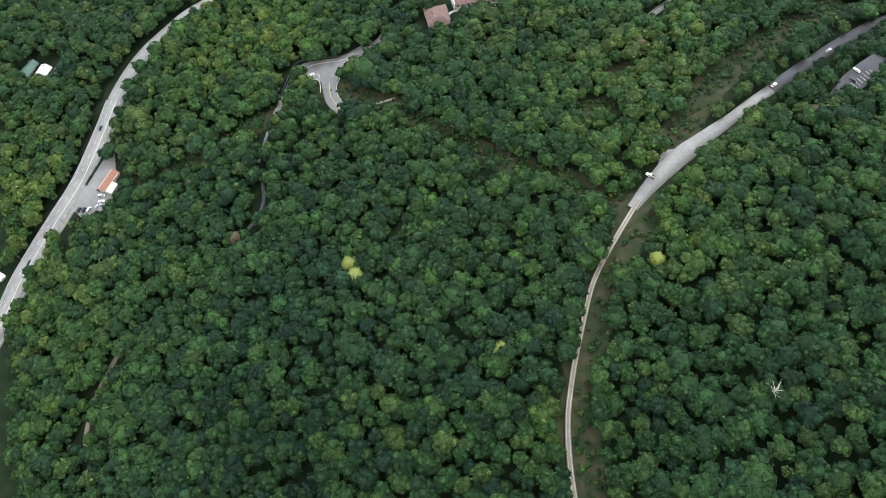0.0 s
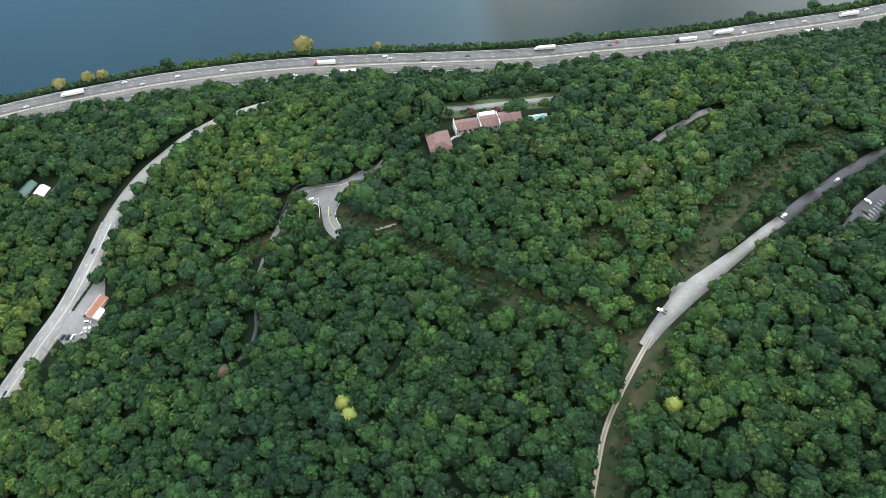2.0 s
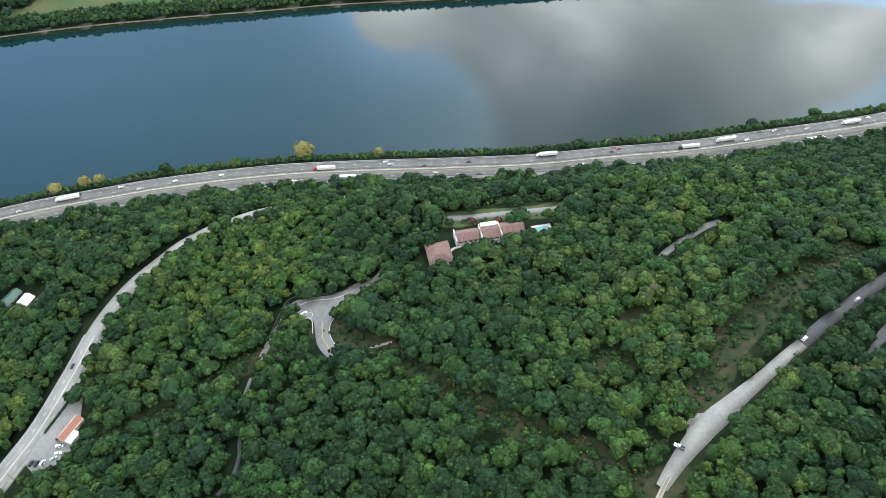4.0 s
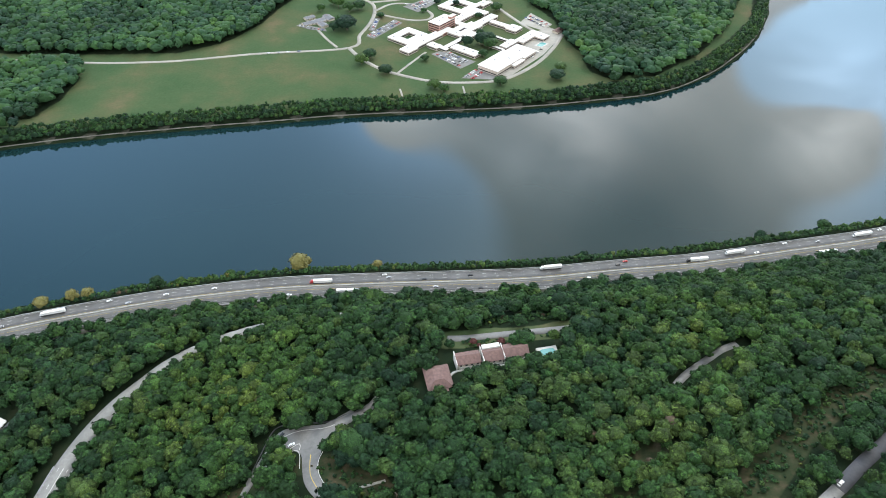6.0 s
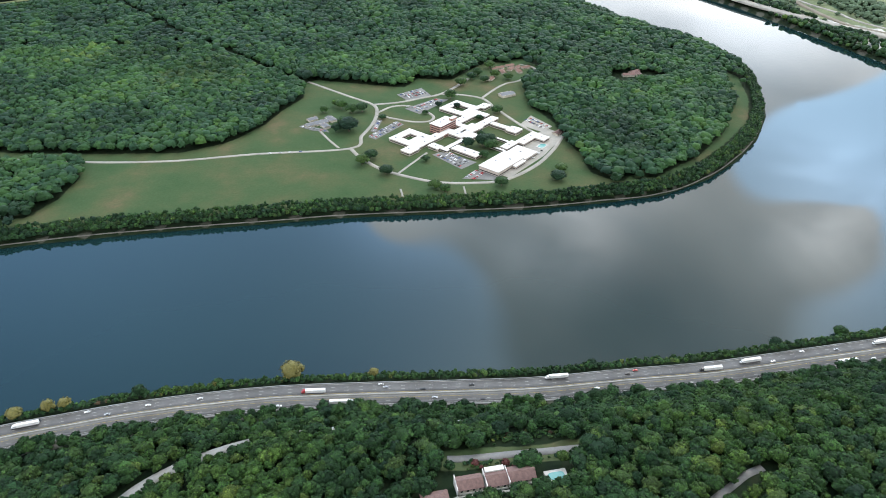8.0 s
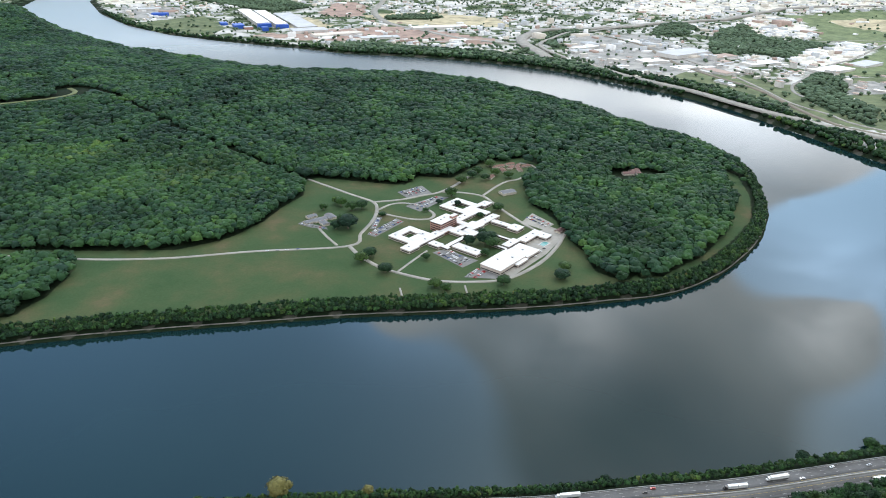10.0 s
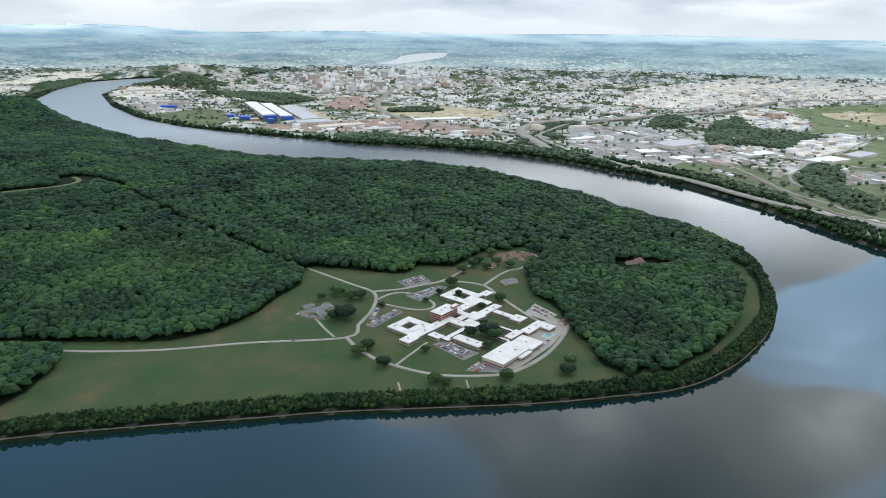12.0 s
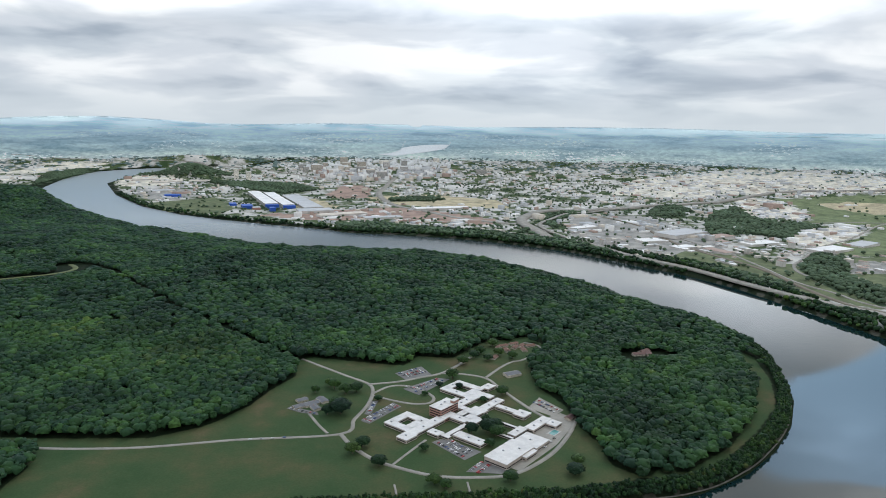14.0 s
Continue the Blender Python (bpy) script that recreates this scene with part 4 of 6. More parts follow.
LR_W = [16, 16, 16, 16, 15.5, 14, 11.5, 8.5, 7.5, 7, 7, 7, 7]
lr = ribbon("road_left", LEFT_ROAD, 13.0, M_PALE, 0.35, "grey four-lane road through the woods", widths=LR_W)
fr = road_frame(LEFT_ROAD, 13.0, 0.35, LR_W)
full = fr
fr = tuple(v[:66] for v in full)
markings("edge_line", lr, fr, [(6.4, 0.22, 0, 0, 0.03), (-6.4, 0.22, 0, 0, 0.03)], M_PAINT)
markings("lane_line", lr, fr, [(3.3, 0.2, 3, 9, 0.03), (-3.3, 0.2, 3, 9, 0.03)], M_PAINT)
markings("centre_line", lr, fr, [(0.0, 0.3, 0, 0, 0.03)], M_PAINT)
markings("guard_rail", lr, fr, [(7.1, 0.3, 0, 0, 0.75)], M_STEEL)
cut = int(len(PAVED) * 0.30)
ribbon("road_upper", PAVED[:cut], 9.0, M_PALE, 0.3, "worn pale concrete road widening at a fork", widths=[6, 8.5, 11, 12, 9, 7.3, 6.8, 6.8])
ribbon("road_upper_dark", PAVED[cut - 1:], 7.5, M_ROAD_DARK, 0.3, "dark asphalt road climbing through the woods")
UP_A = road_frame(PAVED[:cut], 9.0, 0.3, [6, 8.5, 11, 12, 9, 7.3, 6.8, 6.8])
UP_B = road_frame(PAVED[cut - 1:], 7.5, 0.3)


def upper_z(x, y):
    """Height of the upper road's surface beside the given place."""
    best = min(((math.hypot(p[0] - x, p[1] - y), z) for fr_ in (UP_A, UP_B) for p, z in zip(fr_[0], fr_[3])), key=lambda v: v[0])
    return best[1] + 0.04


dt = ribbon("dirt_track", TRACK, 2.9, M_DIRT, 0.7, "pale two-rut dirt track down a grassy strip")
markings("wheel_rut", dt, road_frame(TRACK, 2.9, 0.7), [(0.85, 0.55, 0, 0, 0.02), (-0.85, 0.55, 0, 0, 0.02)], M_GRAVEL)
hp = ribbon("hairpin_road", HAIRPIN, 5.0, M_ROAD, 0.3, "narrow grey end of the hairpin road", widths=[2, 2.2, 3, 5.5, 7])
ht = ribbon("hairpin_exit", HAIR_TOP, 6.0, M_ROAD, 0.32, "grey road leaving the hairpin bend")


def draped(name, corners, mat, label, lift=0.4, deep=1.5, category="road"):
    """A paved area that lies on sloping land."""
    bm = bmesh.new()
    top = [bm.verts.new((x, y, zh(x, y) + lift)) for x, y in corners]
    low = [bm.verts.new((x, y, zh(x, y) - deep)) for x, y in corners]
    n = len(corners)
    bm.faces.new(top)
    for i in range(n):
        bm.faces.new((top[i], low[i], low[(i + 1) % n], top[(i + 1) % n]))
    bmesh.ops.triangulate(bm, faces=[f for f in bm.faces if len(f.verts) > 4])
    bmesh.ops.recalc_face_normals(bm, faces=bm.faces)
    me = bpy.data.meshes.new(name)
    bm.to_mesh(me)
    bm.free()
    me.materials.append(mat)
    return tagged(new(name, me), label, category, kind="structure")


outer = curve_through([(-124, 309), (-117, 330), (-115, 341), (-110, 347), (-99, 349), (-83, 350), (-74, 356), (-67, 361)], 4)
throat = curve_through([(-63, 356), (-71, 346), (-79, 340), (-81, 332), (-82, 323), (-81, 315), (-77, 306), (-69, 297)], 3)
inner = curve_through([(-77, 293), (-84, 300), (-88.5, 307), (-91.5, 317), (-94, 326), (-98, 329), (-102, 330), (-108, 326), (-114, 316), (-118, 307)], 3)
hl = draped("hairpin_lot", [tuple(v) for v in np.vstack([outer, throat, inner])[:, :2]], M_ROAD, "grey hairpin bend with a wide paved lot", 0.45)
for pts, mat, w_ in (([(-80, 330), (-82, 320), (-79, 310), (-73, 302), (-68.5, 298)], M_PAINT, 0.35), ([(-88, 326), (-87, 319), (-85, 311), (-80, 303), (-74, 296)], M_PAINT_Y, 0.35), ([(-102, 328.5), (-98, 330), (-95, 326), (-93, 316)], M_PAINT, 0.4),
                     ([(-117, 329), (-111, 339), (-100, 345), (-83, 346.5), (-74, 350)], M_PAINT, 0.4), ([(-118, 316), (-110, 324), (-104, 330), (-97, 335), (-96, 330)], M_PAINT, 0.35)):
    ln = curve_through(pts, 2)
    z_ = np.array([zh(x, y) for x, y in ln]) + 0.47
    T_ = np.gradient(ln, axis=0)
    T_ /= np.linalg.norm(T_, axis=1)[:, None]
    markings("edge_line", hl, (ln, np.stack([-T_[:, 1], T_[:, 0]], 1), None, z_), [(0.0, w_, 0, 0, 0.05)], mat)
wl_ = curve_through([(-124, 310), (-121, 328), (-115.5, 348.5), (-96, 351), (-81, 351.5), (-70, 357)], 2)
T_ = np.gradient(wl_, axis=0)
T_ /= np.linalg.norm(T_, axis=1)[:, None]
markings("stone_wall", hl, (wl_, np.stack([-T_[:, 1], T_[:, 0]], 1), None, np.array([zh(x, y) for x, y in wl_])), [(0.0, 0.45, 0, 0, 0.9)], M_ROAD_DARK)
draped("grass_lane", [(-68, 296.2), (-57, 298.5), (-38, 303.5), (-38.6, 305.2), (-57, 300.2), (-68, 297.6)], M_GRAVEL, "short pale lane beside the hairpin")
ribbon("motel_road", MOTEL_ROAD, 5.6, M_ROAD, 0.3, "pale paved drive beside the motel")
ul = ribbon("upper_lane", UPPER_LANE, 5.0, M_ROAD, 0.3, "narrow grey lane among trees")
ribbon("frontage_lane", FRONTAGE, 5.0, M_GRAVEL, 0.3, "pale lane among trees below the motel")
ribbon("side_path", SIDE_PATH, 3.0, M_DIRT, 0.25, "narrow brown path among trees")
ribbon("wood_path", WOOD_PATH, 2.4, M_ROAD_DARK, 0.25, "narrow dark lane among trees")

BEND_ROAD = curve_through([(-1200, 990), (-633, 964), (-440, 969), (-300, 1003), (-170, 1030), (-160, 1075), (-150, 1120), (-148, 1165), (-159, 1204), (-205, 1240), (-291, 1308)], 8)
ribbon("bend_road", BEND_ROAD, 5.6, M_GRAVEL, 0.35, "pale road across the grass of the river bend")
RING = curve_through([(-170, 1030), (-149, 998), (-120, 968), (-94, 952), (-41, 932), (10, 932), (54, 944), (98, 990), (128, 1045), (148, 1100)], 8)
ribbon("ring_road", RING, 6.0, M_GRAVEL, 0.4, "pale ring road round the hospital grounds")
for nm, pts, w, lab in (
        ("north_road", [(-159, 1204), (-116, 1218), (-80, 1240), (-49, 1261), (-20, 1305), (-1, 1345)], 6, "pale road leading into the wood"),
        ("east_road", [(-49, 1261), (-16, 1261), (23, 1246), (42, 1212), (59, 1178), (89, 1126), (104, 1105)], 5.5, "pale road behind the hospital"),
        ("lodge_road", [(23, 1246), (50, 1298), (70, 1325), (90, 1338), (114, 1374), (127, 1396), (121, 1422), (98, 1436)], 5, "pale lane to the lodges by the wood"),
        ("oval_drive", [(-148, 1168), (-128, 1196), (-105, 1203), (-80, 1192), (-56, 1162), (-60, 1140), (-85, 1135), (-115, 1145), (-148, 1160)], 5, "grey oval drive before the hospital"),
        ("south_path", [(-92, 954), (-77, 984), (-57, 1022)], 3.5, "pale footpath over the lawn"),
        ("house_drive", [(-226, 1089), (-205, 1055), (-187, 1030)], 4, "pale drive to the clinic houses"),
        ("shore_path", [(-85, 909), (-82, 898), (-80, 888)], 2.5, "short pale path to the river"),
        ("shore_steps", [(-2, 921), (0, 908), (2, 896)], 2.5, "short pale path to the river")):
    ribbon(nm, curve_through(pts, 5), w, M_GRAVEL, 0.45, lab)


def slab(name, corners, mat, label, lift=0.3, deep=0.6, category="parking lot"):
    """A paved area with level top over the land."""
    c = np.array(corners, float)
    z = max(zh(x, y) for x, y in c) + lift
    n = len(c)
    bm = bmesh.new()
    top = [bm.verts.new((x, y, z)) for x, y in c]
    low = [bm.verts.new((x, y, z - deep)) for x, y in c]
    bm.faces.new(top)
    for i in range(n):
        bm.faces.new((top[i], low[i], low[(i + 1) % n], top[(i + 1) % n]))
    bmesh.ops.recalc_face_normals(bm, faces=bm.faces)
    me = bpy.data.meshes.new(name)
    bm.to_mesh(me)
    bm.free()
    me.materials.append(mat)
    ob = tagged(new(name, me), label, category, kind="structure")
    return ob, z


LOTS = {}
for nm, c, mat, lab in (
        ("parking_south", [(-49, 1016), (-38, 1026), (-20, 1020), (15, 995), (-6, 972)], M_ROAD, "grey hospital car park full of cars"),
        ("parking_gym", [(-4, 944), (14, 966), (24, 974), (50, 957), (38, 942)], M_ROAD, "pale car park beside the gymnasium"),
        ("parking_west", [(-150, 1072), (-137, 1064), (-100, 1124), (-113, 1137)], M_ROAD, "grey car park with painted stalls"),
        ("parking_west_strip", [(-149, 1094), (-145, 1140), (-136, 1140), (-140, 1091)], M_ROAD, "narrow grey strip of parking by the road"),
        ("parking_north", [(-104, 1190), (-78, 1168), (-34, 1236), (-55, 1240)], M_ROAD, "grey car park by the oval drive"),
        ("parking_far", [(-124, 1254), (-84, 1290), (-62, 1250), (-103, 1226)], M_ROAD, "grey car park at the wood's edge"),
        ("parking_east", [(83, 1134), (103, 1174), (134, 1131), (117, 1107)], M_GRAVEL, "gravel yard with parked cars"),
        ("service_yard", [(104, 1100), (128, 1120), (150, 1100), (112, 1022), (96, 1000), (60, 950), (50, 957)], M_GRAVEL, "pale paved service yard by the gymnasium")):
    LOTS[nm] = slab(nm, c, mat, lab)
SHOP_LOT = [(-254, 285), (-247, 284), (-242, 266), (-238, 246), (-232, 241), (-239, 235), (-249, 230), (-258, 227), (-264, 232), (-264, 242), (-260, 256)]
SHOP_Z = slab("shop_lot", SHOP_LOT, M_ROAD, "gravel lot before the roadside shop", -1.6, 7)[1]
UPPER_LOT, UPPER_Z = slab("upper_lot", [(229, 272), (245, 292), (258, 303), (290, 326), (292, 312), (262, 288), (240, 271)], M_ROAD_DARK, "dark asphalt car park with white stalls", 0.1, 8)
for i in range(11):
    d_ = np.array((0.78, 0.62))
    q_ = np.array((243, 276)) + d_ * (i * 3.0)
    e_ = q_ + np.array((-0.62, 0.78)) * 5.0
    sl = new("stall_line", mesh_from("stall_line", np.array([(*(q_ - d_ * 0.12), UPPER_Z + 0.03), (*(q_ + d_ * 0.12), UPPER_Z + 0.03), (*(e_ + d_ * 0.12), UPPER_Z + 0.03), (*(e_ - d_ * 0.12), UPPER_Z + 0.03)]), np.array([[0, 1, 2, 3]]), M_PAINT))
    sl.parent = UPPER_LOT
slab("house_lot", [(-326, 358), (-318, 378), (-309, 374), (-316, 354)], M_ROAD_DARK, "dark asphalt patch beside the house", 0.2, 3)

# pale stones at the bend's waterline
ribbon("shore_stones", curve_through([tuple(v) for v in PENINSULA[3:19]], 6), 1.8, plain("pale_bank_stones", (0.18, 0.17, 0.15), 0.9, var=0.4, scale=0.15), 0.1, "narrow band of pale stones at the waterline", "bank")
draped("fork_apron", [(124, 226), (127, 236), (131, 240.5), (140, 241), (147, 243.5), (147, 238), (134, 229)], M_PALE, "pale gravel apron at the fork of the upper road", 0.42)

# ---- helpers for things ----
def part(name, bm, material, parent, label=""):
    """Links a bmesh as one mesh object under a thing or a part."""
    me = bpy.data.meshes.new(name)
    bm.to_mesh(me)
    bm.free()
    me.materials.append(material)
    ob = new(name, me)
    if parent:
        ob.parent = parent
    if label:
        ob["label"] = label
    return ob


def thing(name, m, label, category, group=""):
    e = new(name)
    e.matrix_basis = m
    return tagged(e, label, category, group)


def box(bm, x0, x1, y0, y1, z0, z1, bevel=0.0, taper=1.0):
    r = bmesh.ops.create_cube(bm, size=1.0)
    c = Vector(((x0 + x1) / 2, (y0 + y1) / 2, (z0 + z1) / 2))
    for v in r["verts"]:
        k = taper if v.co.z > 0 else 1.0
        v.co = Vector((v.co.x * (x1 - x0) * k, v.co.y * (y1 - y0) * k, v.co.z * (z1 - z0))) + c
    if bevel:
        bmesh.ops.bevel(bm, geom=list({e for v in r["verts"] for e in v.link_edges}), offset=bevel, segments=1, affect="EDGES")
    return bm


def boxes(*rows, bevel=0.0):
    bm = bmesh.new()
    for row in rows:
        box(bm, *row, bevel=bevel)
    return bm


def cyl(r1, r2, depth, m, seg=8):
    bm = bmesh.new()
    bmesh.ops.create_cone(bm, cap_ends=True, segments=seg, radius1=r1, radius2=r2, depth=depth, matrix=m)
    return bm


def gable(bm, x0, x1, y0, y1, z0, z1, over=0.5, thick=0.25):
    """A pitched roof with its ridge along x."""
    ym = (y0 + y1) / 2
    prof = [(y0 - over, z0 - 0.2), (ym, z1), (y1 + over, z0 - 0.2), (y1 + over, z0 - 0.2 - thick), (ym, z1 - thick * 1.4), (y0 - over, z0 - 0.2 - thick)]
    a = [bm.verts.new((x0 - over, y, z)) for y, z in prof]
    b = [bm.verts.new((x1 + over, y, z)) for y, z in prof]
    n = len(prof)
    for i in range(n):
        bm.faces.new((a[i], a[(i + 1) % n], b[(i + 1) % n], b[i]))
    bm.faces.new(a[::-1]), bm.faces.new(b)
    bmesh.ops.recalc_face_normals(bm, faces=bm.faces)
    return bm


def at(x, y, turn=0.0, lift=0.0):
    return pose(x, y, zh(x, y) + lift, 0, 0, turn)


# ---- vehicles ----
PAINTS = {"white": (0.75, 0.75, 0.74), "silver": (0.42, 0.43, 0.44), "black": (0.02, 0.02, 0.022), "red": (0.38, 0.03, 0.03), "blue": (0.04, 0.08, 0.22), "grey": (0.14, 0.145, 0.15)}
CAR_MATS = {k: plain("car_paint_" + k, v, 0.3, 0.1, 0.05, spec=0.5) for k, v in PAINTS.items()}
CARS = {}


def wheel_bm(x, y, r, w):
    return cyl(r, r, w, Matrix.Translation((x, y, r)) @ Euler((radians(90), 0, 0)).to_matrix().to_4x4(), 10)


def build_car(colour, m, label, van=False):
    t = thing("van" if van else "car", m, label, "van" if van else "car", "vehicles")
    top = 2.1 if van else 1.45
    bm = bmesh.new()
    box(bm, -2.3, 2.3, -0.9, 0.9, 0.35, 0.9, 0.12)
    part("body", bm, CAR_MATS[colour], t)
    bm = bmesh.new()
    box(bm, -2.1 if van else -1.75, 1.5 if van else 0.85, -0.8, 0.8, 0.88, top - 0.08, 0.05, 0.9 if van else 0.8)
    part("window", bm, M_GLASS, t)
    bm = bmesh.new()
    box(bm, -1.95 if van else -1.4, 1.3 if van else 0.5, -0.68, 0.68, top - 0.1, top, 0.03)
    part("car_roof", bm, CAR_MATS[colour], t)
    for x in (-1.45, 1.45):
        for y in (-0.85, 0.85):
            part("wheel", wheel_bm(x, y, 0.33, 0.22), M_RUBBER, t)
    return t


def car(colour, m, label="", van=False):
    label = label or f"{colour} {'van' if van else 'car'} parked on the asphalt"
    key = (colour, van)
    if key not in CARS:
        CARS[key] = build_car(colour, m, label, van)
        return CARS[key]
    c = copy_thing(CARS[key], m)
    c["label"] = label
    return c


TRAILER_WHITE = plain("trailer_panel", (0.78, 0.78, 0.76), 0.5, var=0.06)


def truck(m, cab, label, double=False):
    t = thing("truck", m, label, "truck", "trucks on the highway")
    bm = boxes((4.6, 6.6, -1.2, 1.2, 0.9, 3.5), (6.5, 7.7, -1.05, 1.05, 0.9, 2.1), bevel=0.12)
    c = part("cab", bm, CAR_MATS[cab], t)
    part("windscreen", boxes((6.58, 6.66, -1.0, 1.0, 2.2, 3.1)), M_GLASS, c)
    for x0, x1 in ([(-13.0, -4.6), (-4.0, 4.0)] if double else [(-12.5, 4.1)]):
        part("trailer", boxes((x0, x1, -1.3, 1.3, 1.15, 4.1), bevel=0.06), TRAILER_WHITE, t)
        part("trailer_bed", boxes((x0 + 0.3, x1 - 0.3, -0.5, 0.5, 0.8, 1.17)), M_RUBBER, t)
    part("chassis", boxes((3.2, 7.2, -0.6, 0.6, 0.55, 0.92)), M_RUBBER, t)
    for x in (-11.6, -10.4, 2.4, 3.6, 6.9):
        for y in (-1.05, 1.05):
            part("wheel", wheel_bm(x, y, 0.5, 0.35), M_RUBBER, t)
    return t


hw_s = np.concatenate([[0], np.cumsum(np.linalg.norm(np.diff(HIGHWAY, axis=0), axis=1))])


def on_highway(x, off, back=False):
    """A pose on the highway at the plan's x, off metres from its middle."""
    i = int(np.argmin(np.abs(HIGHWAY[:, 0] - x)))
    j = min(i + 1, len(HIGHWAY) - 1)
    i0 = max(j - 2, 0)
    d = HIGHWAY[j] - HIGHWAY[i0]
    a = math.degrees(math.atan2(d[1], d[0]))
    n = np.array((-d[1], d[0])) / np.linalg.norm(d)
    b0 = HIGHWAY[i] + (x - HIGHWAY[i, 0]) * d / d[0] + n * off
    return pose(b0[0], b0[1], 12.52, 0, 0, a + (180 if back else 0))


for x, off, back, cab, double, lab in (
        (-125, 4.2, True, "red", False, "red truck with a long white trailer on the highway"),
        (85, 11.3, True, "white", False, "white truck with a long white trailer on the highway"),
        (262, 7.8, True, "white", False, "white truck with a box trailer on the highway"),
        (222, 4.2, True, "black", True, "dark truck pulling two short white trailers"),
        (-345, 7.8, True, "white", False, "white truck with a long trailer on the highway"),
        (352, -9.4, False, "white", False, "white truck with a long trailer on the near lanes"),
        (-95, -9.4, False, "silver", True, "silver truck pulling two white trailers"),
        (395, 7.8, True, "white", False, "white truck with a pale box trailer")):
    truck(on_highway(x, off, back), cab, lab, double)
for x, off, back, col in ((-300, 11.2, True, "white"), (-285, 4.3, True, "silver"), (-255, 7.8, True, "white"), (-215, 7.9, True, "white"), (-66, 11.3, True, "white"), (-62, 7.8, True, "silver"),
                          (-30, 4.3, True, "black"), (12, 7.8, True, "black"), (-335, 11.2, True, "black"), (150, 7.8, True, "black"), (158, 11.2, True, "red"), (285, 4.2, True, "white"), (318, 11.2, True, "white"),
                          (350, 7.8, True, "silver"), (-150, -9.5, False, "white"), (20, -9.5, False, "black"), (118, -5.8, False, "white"), (375, -9.5, False, "white"), (-380, 4.3, True, "silver"),
                          (-20, -5.8, False, "silver"), (420, 11, True, "white"), (200, -9.5, False, "grey")):
    car(col, on_highway(x, off, back), f"{col} car driving on the wide highway")


def on_road(line, k, off, lift, back=False):
    P, Nn, w, zt = road_frame(line, 9, lift)
    i = int(k * (len(P) - 2))
    d = P[i + 1] - P[i]
    q = P[i] + Nn[i] * off
    return pose(q[0], q[1], zt[i] + 0.05, 0, 0, math.degrees(math.atan2(d[1], d[0])) + (180 if back else 0))




def pickup(m, label):
    """A pickup with a white cab and bonnet and a dark open bed."""
    t = thing("pickup_truck", m, label, "pickup", "vehicles")
    part("body", boxes((-0.4, 2.8, -0.95, 0.95, 0.45, 1.05), bevel=0.12), CAR_MATS["white"], t)
    part("cab", boxes((-0.5, 1.3, -0.85, 0.85, 1.0, 1.75), bevel=0.15), M_GLASS, t)
    part("car_roof", boxes((-0.4, 1.0, -0.75, 0.75, 1.72, 1.85), bevel=0.05), CAR_MATS["white"], t)
    part("bed", boxes((-2.8, -0.45, -0.95, -0.8, 0.45, 1.2), (-2.8, -0.45, 0.8, 0.95, 0.45, 1.2), (-2.8, -2.65, -0.8, 0.8, 0.45, 1.2), (-2.65, -0.45, -0.8, 0.8, 0.45, 0.7)), CAR_MATS["black"], t, "dark open load bed")
    for x in (-1.8, 1.9):
        for y in (-0.88, 0.88):
            part("wheel", wheel_bm(x, y, 0.38, 0.24), M_RUBBER, t)
    return t


pickup(pose(118.5, 219.5, upper_z(118.5, 219.5), 0, 0, 150), "white pickup with dark bed stopped on the pale road")
car("white", pose(205, 290, upper_z(205, 290), 0, 0, 40), "white car on the road through the woods")
car("black", pose(197, 279.5, upper_z(197, 279.5), 0, 0, 40), "black car on the road through the woods")
car("silver", pose(249, 323, upper_z(249, 323), 0, 0, 38), "silver car on the dark upper road")
car("white", pose(255, 297, UPPER_Z, 0, 0, 130), "white car parked in the dark car park")
car("black", pose(251, 289, UPPER_Z, 0, 0, 130), "black car parked in the dark car park")
car("black", pose(-110.5, 342, zh(-111, 342) + 0.55, 0, 0, 65), "black car rounding the hairpin bend")
car("white", pose(-102, 334, zh(-102, 333) + 0.6, 0, 0, 35), "white car at the hairpin bend")
car("white", pose(-117.5, 321, zh(-118, 321) + 0.55, 0, 0, 65), "white van on the hairpin road", True)
car("black", on_road(LEFT_ROAD, 0.39, 3.5, 0.4, True), "black car on the four-lane road")
car("black", on_road(LEFT_ROAD, 0.22, 1.5, 0.4, True), "dark car on the four-lane road")

